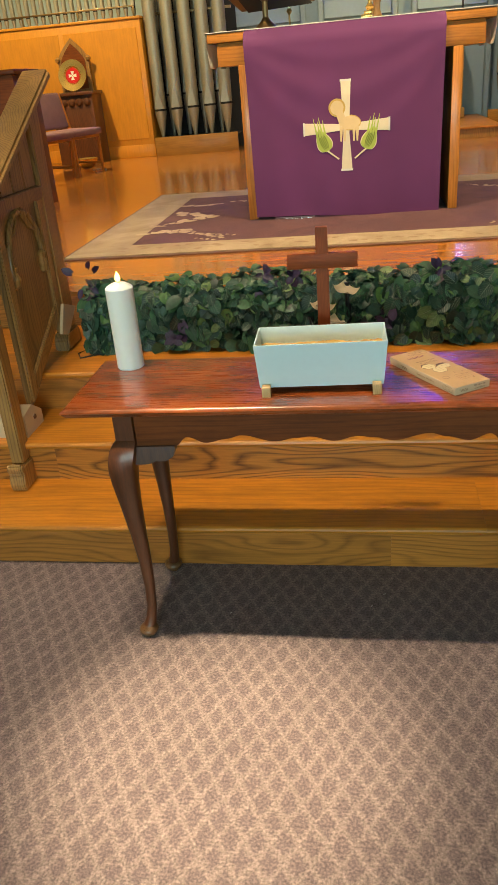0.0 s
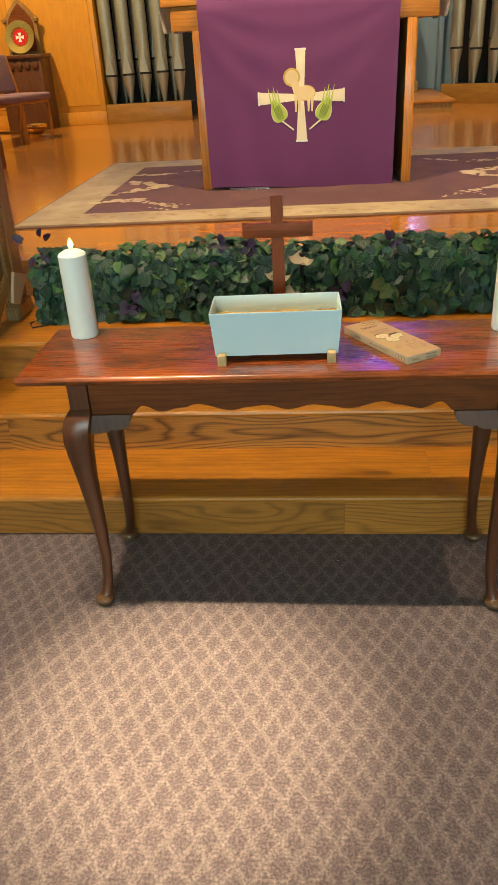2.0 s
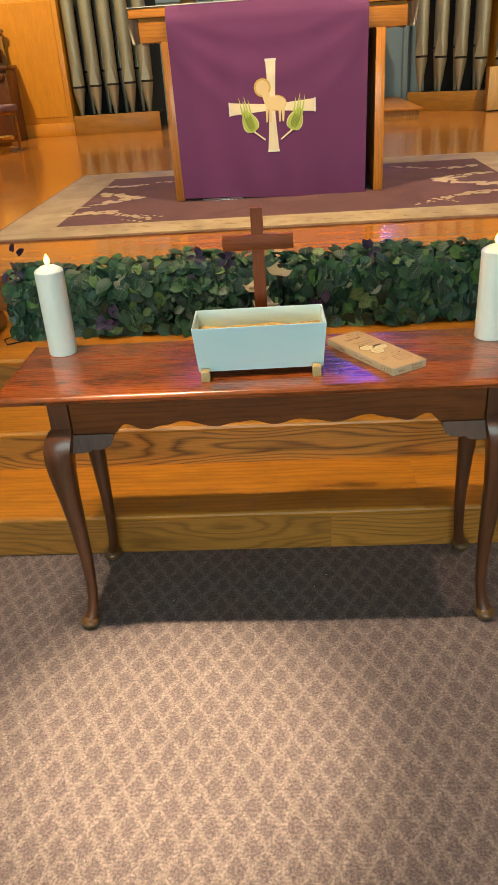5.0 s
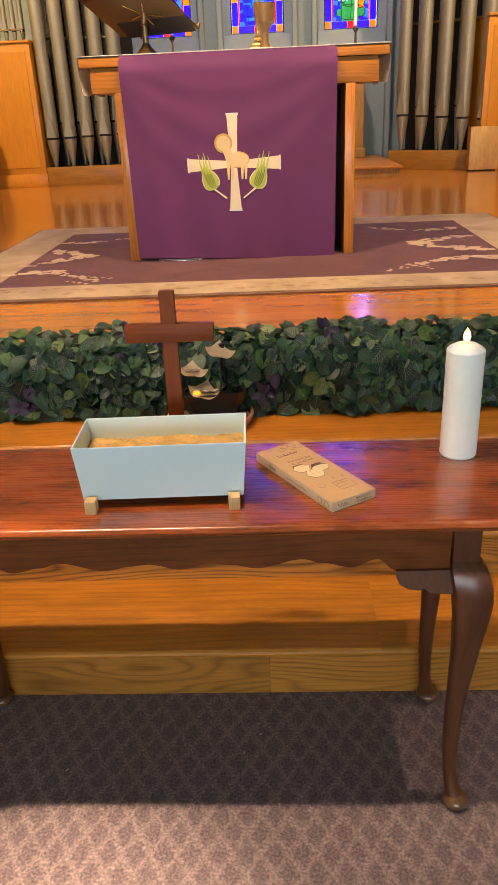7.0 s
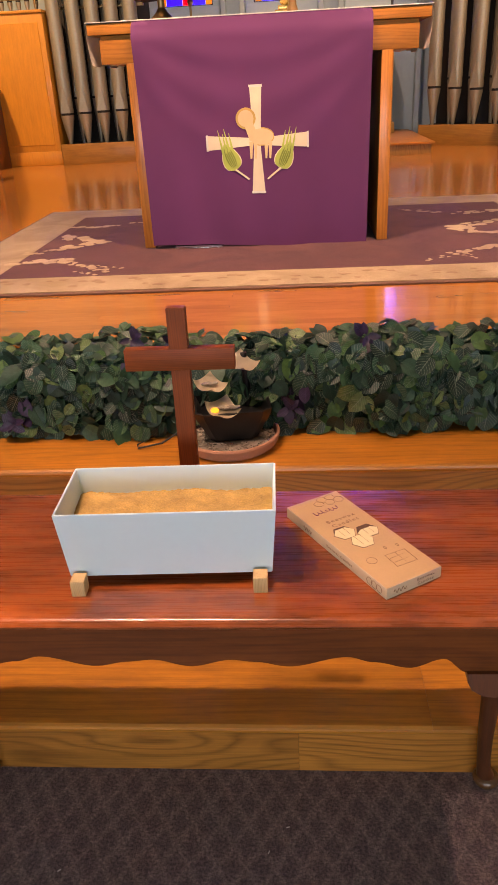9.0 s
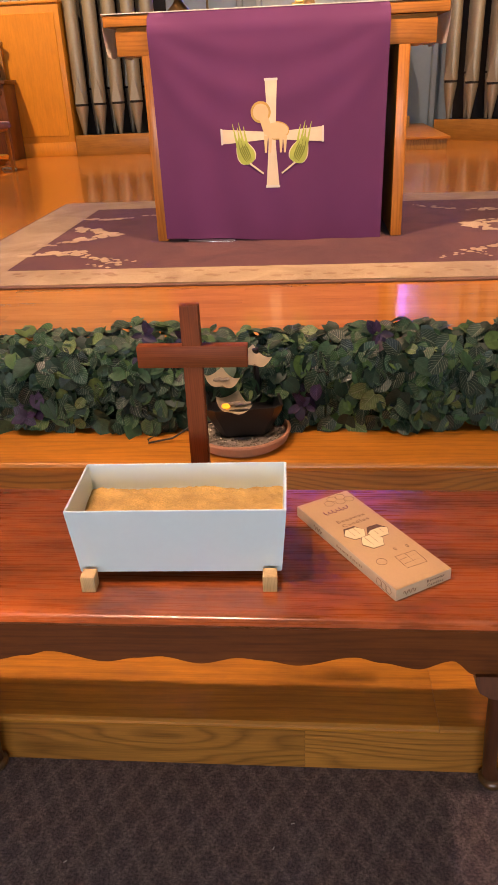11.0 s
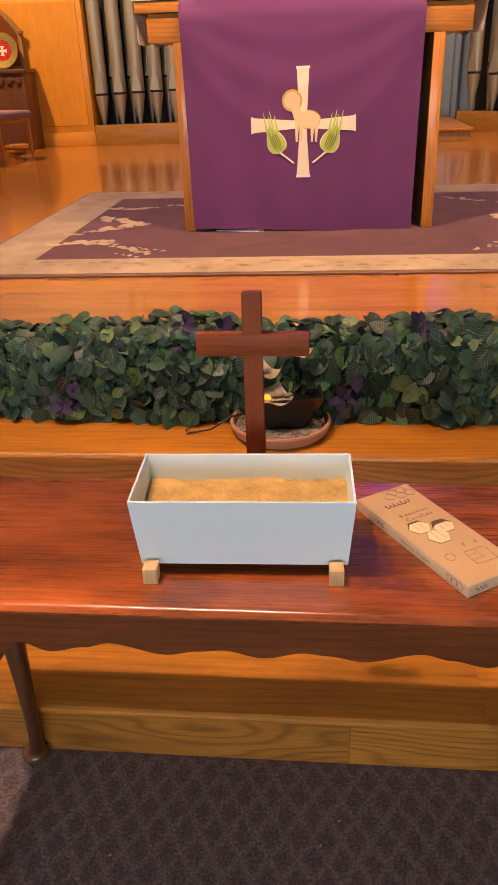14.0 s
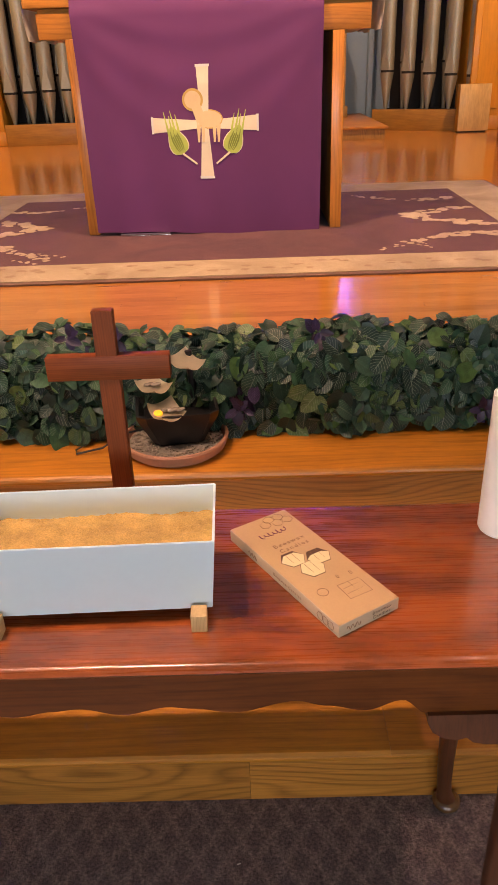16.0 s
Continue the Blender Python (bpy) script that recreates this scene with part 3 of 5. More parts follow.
# ---- chancel back: organ cases, pipes ----
def organ_case(name, x0, x1, y, top):
    c = thing(name, ((x0 + x1) / 2, y, P), label="orange-stained oak organ case with a moulded top", category="organ case")
    w, h, d = (x1 - x0) / 2, top - P, 0.9
    part("body", cube(-w, w, 0.0, d, 0, h - 0.03, 0.004), M_CASE, c)
    part("top_moulding", cube(-w - 0.01, w + 0.01, -0.02, d, h - 0.03, h, 0.008), M_CASE, c)
    part("plinth", cube(-w - 0.006, w + 0.006, -0.012, d - 0.05, 0, 0.15, 0.005), M_CASE, c)
    n = 3
    for k in range(n):
        a, b = -w + 0.06 + k * (2 * w - 0.06) / n, -w + (k + 1) * (2 * w - 0.06) / n
        part("panel", cube(a, b, -0.006, 0.01, 0.22, h - 0.12, 0.005, 1), M_CASE, c)
    return c


organ_case("organ_case", -2.4, 0.69, 11.8, 2.285)
organ_case("organ_case", 5.96, 9.0, 11.75, 2.32)


def organ_pipe(height, radius, mouth, foot_r=0.018):
    """A metal flue pipe: conical foot, flattened lips with a black plug for the slot's shade, cylindrical body. Base at
    z 0.
    """
    root = new("organ_pipe")
    root.empty_display_size = 0.05
    part("foot", lathe([(0, 0), (foot_r, 0.0), (radius * 0.96, mouth - 0.035), (radius * 0.98, mouth - 0.012), (0, mouth - 0.012)], 20), M_PIPE, root)
    bm = lathe([(0, mouth + 0.012), (radius * 0.99, mouth + 0.012), (radius, mouth + 0.03), (radius, height), (0, height)], 20)
    for v in bm.verts:  # pressed-in upper lip
        if v.co.y < 0 and v.co.z < mouth + 0.05:
            v.co.y *= 0.72
    part("body", bm, M_PIPE, root)
    part("mouth_slot", lathe([(0, mouth - 0.013), (radius * 0.9, mouth - 0.013), (radius * 0.9, mouth + 0.013), (0, mouth + 0.013)], 20), M_BLACK, root, "black plug painting the shade in the mouth slot")
    lip = prism([(-radius * 0.72, mouth + 0.013), (radius * 0.72, mouth + 0.013), (0, mouth + 0.30)], 0.004, "y", -radius * 0.985)
    part("upper_lip", lip, M_PIPE, root, smooth=None)
    return tagged(root, "tall grey metal organ pipe on a chest board", "organ pipe", "organ facade pipes")


def canted_bank(x0, y0, x1, y1, n, m0, m1, h):
    """A chest board on a slant with a row of pipes on it and a black sheet painting the shade behind."""
    d = Vector((x1 - x0, y1 - y0, 0))
    ln, ang = d.length, math.degrees(math.atan2(d.y, d.x))
    b = thing("chest_board", (x0, y0, P), ang, label="stained oak chest board under the organ pipes", category="organ board")
    part("front_board", cube(0, ln, 0, 0.03, 0, 0.225, 0.003), M_CHEST, b)
    # black shelf and back sheet paint in the dark behind the pipes
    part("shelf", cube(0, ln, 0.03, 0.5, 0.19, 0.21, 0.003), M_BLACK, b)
    rec = solid("pipe_recess", cube(-0.02, ln + 0.02, 0.62, 0.66, 0, 5.0, 0), M_BLACK, (x0, y0, P), None, ang, kind="structure", label="black sheet painting the shade behind the organ pipes", category="recess")
    bar = thing("pipe_rack", (x0, y0, P), ang, label="pale pipe rack bar across the organ pipes", category="rack")
    part("bar", cube(0.0, ln, 0.33, 0.35, 1.62, 1.65, 0.002), M_DBRASS, bar)
    for k in range(n):
        f = (k + 0.35) / n
        p = Vector((x0, y0, 0)) + d * f + Vector((-d.y, d.x, 0)).normalized() * 0.2
        pipe = organ_pipe(h - 0.12 * k, 0.079, m0 + (m1 - m0) * f)
        pipe.matrix_world = pose(p.x, p.y, P + 0.21, 0, 0, ang)
        if k < n - 1:
            p2 = p + d * (0.5 / n) + Vector((-d.y, d.x, 0)).normalized() * 0.22
            small = organ_pipe(h - 0.5, 0.05, 0.5)
            small.matrix_world = pose(p2.x, p2.y, P + 0.21, 0, 0, ang)


canted_bank(0.72, 11.72, 1.80, 11.76, 5, 0.33, 0.36, 4.4)
canted_bank(4.95, 12.25, 6.05, 11.6, 5, 0.42, 0.34, 4.4)

# small pipes behind a rail on top of the cases
for x0, x1, y, z in ((-1.6, 0.6, 11.95, 2.285), (6.15, 8.3, 11.95, 2.32)):
    r = thing("gallery_rail", ((x0 + x1) / 2, y, z), label="thin pale metal rail on top of the organ case", category="rail")
    w = (x1 - x0) / 2
    part("top_bar", cube(-w, w, -0.01, 0.01, 0.11, 0.13, 0.003), M_DBRASS, r)
    for k in range(4):
        part("post", cube(-w + k * (2 * w - 0.02) / 3, -w + k * (2 * w - 0.02) / 3 + 0.02, -0.008, 0.008, 0, 0.11, 0.002), M_DBRASS, r)
    for k in range(22):
        p = organ_pipe(0.28 + 0.12 * abs(math.sin(k * 0.37)) + 0.02 * k, 0.03, 0.12, 0.01)
        p.matrix_world = pose(x0 + 0.05 + k * (x1 - x0 - 0.1) / 21, y + 0.16, z)
        tagged(p, "small metal organ pipe on top of the case", group="small organ pipes")

# low step and wooden pier behind the altar
predella = thing("predella_step", (4.0, 11.05, P), label="low brown wooden step by the apse wall", category="step")
part("riser", cube(-1.6, 0.92, 0.03, 2.1, 0, 0.105, 0.003), M_RAIL, predella)
part("tread", cube(-1.62, 0.95, 0.0, 2.1, 0.105, 0.132, 0.008), M_ALTARX, predella)
pier = thing("wooden_pier", (4.55, 12.6, P + 0.132), label="brown wooden pier at the apse wall", category="pier")
part("shaft", cube(-0.12, 0.12, 0, 0.5, 0.12, 1.0, 0.006), M_RAIL, pier)
part("base", cube(-0.15, 0.15, -0.03, 0.5, 0, 0.12, 0.008), M_RAIL, pier)

pan = thing("wood_panel_box", (5.96, 11.5, P), 1, label="pale birch panel box standing on the floor", category="box")
part("front", cube(-0.17, 0.17, 0, 0.02, 0.015, 0.485, 0.004), M_PALE, pan)
part("carcass", cube(-0.17, 0.17, 0.021, 0.13, 0.015, 0.485, 0.003), M_CASE, pan)
part("base", cube(-0.15, 0.15, 0.02, 0.11, 0, 0.015, 0), M_BLACK, pan)


def chair(place, turn):
    c = thing("upholstered_chair", place, turn, label="oak chair with mauve upholstered seat and back", category="chair", group="chancel chairs")
    for x in (-0.21, 0.21):
        part("front_leg", sweep([(x, -0.2, 0), (x, -0.19, 0.41)], [0.016, 0.022], 8), M_ALTAR, c)
        part("back_leg", sweep([(x, 0.26, 0), (x, 0.2, 0.42), (x, 0.3, 0.84)], [0.016, 0.022, 0.016], 8), M_ALTAR, c)
        part("stretcher", sweep([(x, -0.19, 0.1), (x, 0.24, 0.1)], 0.011, 8), M_ALTAR, c)
    part("seat_rail", cube(-0.22, 0.22, -0.21, 0.21, 0.37, 0.40, 0.006), M_ALTAR, c)
    part("seat", cube(-0.24, 0.24, -0.25, 0.22, 0.40, 0.47, 0.03, 4), M_MAUVE, c)
    back = cube(-0.2, 0.2, -0.03, 0.03, 0.0, 0.38, 0.022, 4)
    part("backrest", back, M_MAUVE, c, m=pose(0, 0.225, 0.48, -13))
    return c


chair((0.0, 9.80, P), 68)
chair((0.15, 10.28, P), 68)
chair((6.18, 10.47, P), -12)

# credence with an alms plate against the organ case
cred = thing("credence_stand", (-0.2, 11.5, P), label="dark carved wooden stand with a pointed backboard", category="stand")
part("cabinet", cube(-0.27, 0.27, -0.1, 0.27, 0.0, 0.80, 0.006), M_DARKWOOD, cred)
part("shelf", cube(-0.3, 0.3, -0.13, 0.27, 0.80, 0.84, 0.008), M_DARKWOOD, cred)
for k in range(5):
    part("carved_boss", lathe([(0, -0.02), (0.05, -0.015), (0.03, 0.012), (0, 0.02)], 12), M_DARKWOOD, cred, m=pose(-0.2 + 0.1 * k, -0.115, 0.72, 90))
arch = [(-0.2, 0.84), (0.2, 0.84), (0.2, 1.2)] + [(0.2 - 0.2 * (k / 6) ** 1.4, 1.2 + 0.24 * (k / 6)) for k in range(1, 7)] + [(-0.2 + 0.2 * (k / 6) ** 1.4, 1.2 + 0.24 * (k / 6)) for k in range(5, -1, -1)]
part("backboard", prism(arch, 0.03, "y", 0.2), M_RAIL, cred, smooth=None)
inner = [(a * 0.78, 0.87 + (b - 0.84) * 0.86) for a, b in arch]
part("inner_panel", prism(inner, 0.014, "y", 0.188), M_TABLE_D, cred, smooth=None)
for x in (-0.2, 0.2):
    part("crocket", lathe([(0, 0), (0.03, 0.02), (0.036, 0.05), (0, 0.08)], 10, x, 0.2), M_RAIL, cred, m=pose(0, 0, 1.17))
plate = thing("alms_plate", (-0.2, 11.5, P + 0.84), label="polished brass alms plate with a red centre and white cross", category="plate")
TILT_P = pose(0, 0.1, 0.185, 78)
part("dish", lathe([(0, 0.0), (0.09, 0.0), (0.11, 0.018), (0.18, 0.026), (0.184, 0.022), (0.112, 0.008), (0.09, -0.008), (0, -0.008)], 40), M_BRASS, plate, m=TILT_P)
part("red_disc", lathe([(0, 0.006), (0.088, 0.006), (0.088, 0.001), (0, 0.001)], 32), M_RED, plate, "red enamel disc", m=TILT_P)
bm = bmesh.new()
for k in range(4):
    c, s = math.cos(k * math.pi / 2), math.sin(k * math.pi / 2)
    prism([(c * a - s * b, s * a + c * b) for a, b in ((0.004, -0.006), (0.05, -0.022), (0.05, 0.022), (0.004, 0.006))], 0.002, "z", 0.0065, bm)
part("white_cross", bm, M_LINEN, plate, "white flared cross", m=TILT_P, smooth=None)
solid("brass_bowl", lathe([(0, 0), (0.07, 0), (0.12, 0.05), (0.135, 0.1), (0.128, 0.1), (0.11, 0.05), (0.06, 0.012), (0, 0.012)], 32), M_BRASS, (0.02, 11.0, P), label="polished brass bowl on the floor", category="bowl")

desk = thing("reading_desk", (0.30, 7.6, P), label="dark brown wooden reading desk beyond the balustrade", category="desk")
part("body", cube(-0.42, 0.46, 0.0, 0.45, 0.0, 1.0, 0.006), M_TABLE_D, desk)
part("top", cube(-0.45, 0.49, -0.03, 0.48, 1.0, 1.035, 0.008), M_TABLE_D, desk)
solid("white_cable", sweep([(0.24, 10.55, P + 0.005), (0.30, 10.45, P + 0.02), (0.37, 10.42, P + 0.02), (0.42, 10.48, P + 0.006), (0.36, 10.56, P + 0.005), (0.26, 10.6, P + 0.005)], 0.007, 8), M_LINEN, label="loose white cable looped on the floor", category="cable")

# ---- rug ----
RX0, RX1, RY0, RY1 = 1.70, 5.10, 5.60, 7.97
rug = thing("rug", (0, 0, P), label="plum rug with a cream border and blossom branches", category="rug")
part("binding", cube(RX0, RX1, RY0, RY1, 0.0, 0.009, 0.003), M_RUGE, rug)
bm = bmesh.new()
BW = 0.33
for a, b, c, d in ((RX0 + 0.02, RX1 - 0.02, RY0 + 0.03, RY0 + 0.03 + 0.27), (RX0 + 0.02, RX1 - 0.02, RY1 - BW, RY1 - 0.02), (RX0 + 0.02, RX0 + BW, RY0 + 0.301, RY1 - BW - 0.001), (RX1 - BW, RX1 - 0.02, RY0 + 0.301, RY1 - BW - 0.001)):
    box(bm, a, b, c, d, 0.0092, 0.013, 0.001, 1)
part("border", bm, M_RUGB, rug, "cream border")
part("field", cube(RX0 + BW + 0.001, RX1 - BW - 0.001, RY0 + 0.302, RY1 - BW - 0.002, 0.0092, 0.0125, 0.001, 1), M_RUG, rug, "plum field")


blossom_bm = bmesh.new()


def branch(points, width, seed, bm=blossom_bm):
    """A ragged blossom branch laid into the pile."""
    rnd = random.Random(seed)
    for (ax, ay), (bx, by) in zip(points, points[1:]):
        n = max(2, int(math.hypot(bx - ax, by - ay) / 0.017))
        for k in range(n):
            f = (k + 0.5) / n
            x, y = ax + (bx - ax) * f + rnd.uniform(-0.03, 0.03), ay + (by - ay) * f + rnd.uniform(-0.5, 0.5) * width * 1.4
            r = width * rnd.uniform(0.25, 0.65)
            m = rnd.randint(6, 9)
            ph = rnd.uniform(0, 6)
            prism([(x + r * 1.1 * rnd.uniform(0.55, 1.2) * math.cos(ph + 6.28318 * i / m), y + r * rnd.uniform(0.55, 1.2) * math.sin(ph + 6.28318 * i / m)) for i in range(m)], 0.0018 + 0.0004 * rnd.random(), "z", 0.012, bm)


for i, (pts, wd) in enumerate([
    ([(2.04, 7.24), (2.33, 7.27)], 0.05), ([(2.42, 7.33), (2.75, 7.36)], 0.03), ([(2.05, 6.96), (2.38, 6.72), (2.12, 6.58)], 0.065),
    ([(2.0, 6.5), (2.1, 6.5)], 0.05), ([(2.0, 6.24), (2.32, 6.27)], 0.06), ([(2.33, 6.2), (2.55, 6.0)], 0.035), ([(2.46, 6.12), (2.62, 6.04)], 0.02), ([(2.4, 6.02), (2.52, 5.93)], 0.02),
    ([(4.14, 7.46), (4.37, 7.28)], 0.03), ([(4.42, 7.24), (4.72, 7.29)], 0.05), ([(4.72, 6.97), (4.5, 6.88), (4.34, 6.76), (4.57, 6.56), (4.72, 6.48)], 0.065),
    ([(4.74, 6.26), (4.5, 6.27), (4.38, 6.24)], 0.06), ([(4.36, 6.2), (4.2, 6.09)], 0.045), ([(4.18, 6.07), (4.06, 5.97)], 0.02), ([(4.3, 6.16), (4.28, 6.0)], 0.015), ([(3.1, 7.4), (3.6, 7.42)], 0.04)]):
    branch(pts, wd, i)
tagged(part("blossom_pattern", blossom_bm, M_RUGC, rug, smooth=None), kind="stuff")
rnd = random.Random(5)
for k in range(46):
    x, y = RX0 + 0.3 + k * 0.062 + rnd.uniform(-0.04, 0.04), RY0 + 0.17 + rnd.uniform(-0.07, 0.07)
    part("border_sprig", prism([(x + rnd.uniform(0.012, 0.035) * math.cos(6.28 * i / 7), y + rnd.uniform(0.008, 0.022) * math.sin(6.28 * i / 7)) for i in range(7)], 0.0012, "z", 0.0125), M_SPRIG, rug, smooth=None)

# ---- altar ----
altar = thing("altar_table", (3.3, 6.5, P + 0.013), label="orange oak altar table with slab legs", category="altar")
part("top", cube(-0.82, 0.82, 0, 0.72, 1.02, 1.067, 0.003), M_ALTARX, altar)
part("apron", cube(-0.765, 0.765, 0.03, 0.69, 0.895, 1.018, 0.004), M_ALTARX, altar)
part("apron_panel", cube(-0.768, 0.768, 0.012, 0.029, 0.893, 1.0, 0.002), M_ALTARX, altar)
for s in (-1, 1):
    part("leg", cube(s * 0.62 - 0.028, s * 0.62 + 0.028, 0.01, 0.07, 0, 0.893, 0.004), M_ALTAR, altar)
    part("leg", cube(s * 0.62 - 0.028, s * 0.62 + 0.028, 0.62, 0.68, 0, 0.893, 0.004), M_ALTAR, altar)
    part("side_panel", cube(s * 0.62 - 0.026, s * 0.62 + 0.026, 0.071, 0.619, 0.0, 0.893, 0.002), M_ALTAR, altar)
part("back_panel", cube(-0.593, 0.593, 0.6, 0.62, 0.02, 0.893, 0.002), M_DARKWOOD, altar)
part("floor_plinth", cube(-0.56, 0.50, 0.10, 0.5, 0.0, 0.08, 0.003), M_BLACK, altar)

tray = thing("steel_tray", (2.95, 6.475, P + 0.0135), label="thin shiny steel tray on the rug under the frontal", category="tray")
part("plate", cube(-0.13, 0.13, -0.02, 0.10, 0.0, 0.005, 0.002), M_STEEL, tray)
part("rim", sweep([(-0.125, -0.016, 0.009), (0.125, -0.016, 0.009)], 0.0045, 8), M_STEEL, tray)

fair = thing("altar_linen", (3.3, 6.5, P + 1.0842), label="white linen cloth hanging over the altar ends", category="altar cloth")
part("top_sheet", cube(-0.826, 0.826, -0.005, 0.71, 0.0, 0.005, 0.001, 1), M_LINEN, fair)
for s in (-1, 1):
    bm = bmesh.new()
    n, m = 24, 8
    grid = [[bm.verts.new((s * (0.827 + 0.008 * math.sin(i * 0.9 + j * 0.3) * j / m - 0.022 * (j / m) ** 1.5), -0.004 + 0.706 * i / n, 0.004 - (0.185 + 0.006 * math.sin(i * 0.5)) * j / m)) for i in range(n + 1)] for j in range(m + 1)]
    for j in range(m):
        for i in range(n):
            bm.faces.new((grid[j][i], grid[j][i + 1], grid[j + 1][i + 1], grid[j + 1][i]))
    bmesh.ops.solidify(bm, geom=bm.faces[:], thickness=0.002)
    part("side_drop", bm, M_LINEN, fair)

frontal = thing("altar_frontal", (3.272, 6.5, P + 1.0835), label="purple cloth frontal with embroidered cream cross hanging over the altar", category="altar cloth")


def frontal_offset(x, z):
    """How far the hanging cloth bellies out, by its folds."""
    d = min(1.0, -z / 1.07)
    sag = 0.0
    for depth, reach, size, width in ((0.03, 0.15, 0.008, 0.04), (0.08, 0.30, 0.011, 0.07), (0.16, 0.46, 0.009, 0.09)):
        ridge = -depth - reach * (1 - (x / 0.57) ** 2)
        sag += size * math.exp(-((z - ridge) / width) ** 2) * (0.35 + 0.65 * abs(x) / 0.57)
    return 0.022 + 0.012 * d * math.sin(x * 9 + 1.0) + 0.007 * d * math.sin(x * 23 + z * 2) + sag


bm = bmesh.new()
nx, nz = 56, 44
rows = []
for i in range(8):
    rows.append([(x, 0.45 - 0.45 * i / 7, 0.0) for x in [-0.567 + 1.134 * k / nx for k in range(nx + 1)]])
for j in range(1, nz + 1):
    z = -1.062 * j / nz
    rows.append([(x * (1.014 - 0.018 * j / nz), -frontal_offset(x, z) * min(1, j / 3), z - (0.012 * math.sin(x * 3 + 0.5) if j == nz else 0)) for x in [-0.567 + 1.134 * k / nx for k in range(nx + 1)]])
vs = [[bm.verts.new(c) for c in r] for r in rows]
for a, b in zip(vs, vs[1:]):
    for k in range(nx):
        bm.faces.new((a[k], a[k + 1], b[k + 1], b[k]))
bmesh.ops.recalc_face_normals(bm, faces=bm.faces)
bmesh.ops.solidify(bm, geom=bm.faces[:], thickness=0.0025)
part("cloth", bm, M_FRONTAL, frontal, smooth=70)


def applique(name, outline, material, lift=0.001, label=""):
    """A flat embroidered patch that follows the cloth; outline in metres from the emblem's middle."""
    bm = bmesh.new()
    ox, oz = 0.010, -0.556
    prism(outline, 0.002, "y", 0.0, bm)
    bmesh.ops.triangulate(bm, faces=bm.faces[:])
    bmesh.ops.subdivide_edges(bm, edges=bm.edges[:], cuts=2, use_grid_fill=True)
    for v in bm.verts:
        x, z = v.co.x + ox, v.co.z + oz
        v.co = Vector((x, v.co.y - frontal_offset(x, z) - 0.0034 - lift, z))
    return part(name, bm, material, frontal, label, smooth=None)


applique("cross_upright", [(-0.03, 0.255), (0.03, 0.255), (0.018, 0.02), (0.018, -0.04), (0.033, -0.245), (-0.033, -0.245), (-0.018, -0.04), (-0.018, 0.02)], M_CREAM)
applique("cross_arm", [(-0.255, -0.035), (-0.02, -0.017), (-0.02, 0.017), (-0.255, 0.035)], M_CREAM)
applique("cross_arm", [(0.02, -0.017), (0.255, -0.035), (0.255, 0.035), (0.02, 0.017)], M_CREAM)
body = [(0.022 + 0.060 * math.cos(a), 0.022 + 0.038 * math.sin(a)) for a in [k * 6.28318 / 18 for k in range(18)]]
applique("emblem_patch", body, M_FLEECE, 0.003, "buff oval emblem patch")
applique("emblem_patch", [(-0.036, 0.0), (0.0, 0.04), (-0.032, 0.122), (-0.068, 0.10)], M_FLEECE, 0.0035, "buff emblem patch")
for x in (-0.030, -0.008, 0.046, 0.066):
    applique("emblem_strip", [(x - 0.007, -0.08), (x + 0.002, -0.08), (x + 0.010, 0.0), (x - 0.010, 0.0)], M_FLEECE, 0.003)
for x0, x1, z0, z1 in ((-0.033, 0.033, 0.247, 0.258), (-0.036, 0.036, -0.248, -0.237), (-0.258, -0.248, -0.038, 0.038), (0.248, 0.258, -0.038, 0.038)):
    applique("end_hem", [(x0, z0), (x1, z0), (x1, z1), (x0, z1)], M_LINEN, 0.002)
applique("gold_edge", [(0.022 + 0.065 * math.cos(a), 0.022 + 0.043 * math.sin(a)) for a in [k * 6.28318 / 18 for k in range(18)]], M_GOLD, 0.0012)
applique("halo_disc", [(-0.053 + 0.039 * math.cos(a), 0.108 + 0.039 * math.sin(a)) for a in [k * 6.28318 / 20 for k in range(20)]], M_FLEECE, 0.0032)
applique("halo_ring", [(-0.053 + 0.05 * math.cos(a), 0.108 + 0.05 * math.sin(a)) for a in [k * 6.28318 / 20 for k in range(20)]], M_GOLD, 0.002, "gold ring")
EAR0, EAR1 = Vector((0.112, -0.132)), Vector((0.168, -0.004))
EAR_UP = (EAR1 - EAR0).normalized()
EAR_OUT = Vector((EAR_UP.y, -EAR_UP.x))


def ear_point(f, u):
    """A point of the wheat ear: f along it from its base, u across from -1 to 1."""
    return EAR0 + (EAR1 - EAR0) * f + EAR_OUT * (u * 0.043 * max(0.0, math.sin(math.pi * min(1.0, f) ** 0.62)) ** 0.75)


def ribbon(points, widths):
    n = [Vector((-(q - p).y, (q - p).x)).normalized() for p, q in zip(points, points[1:] + [points[-1] * 2 - points[-2]])]
    return [p + v * r for p, v, r in zip(points, n, widths)] + [p - v * r for p, v, r in reversed(list(zip(points, n, widths)))]


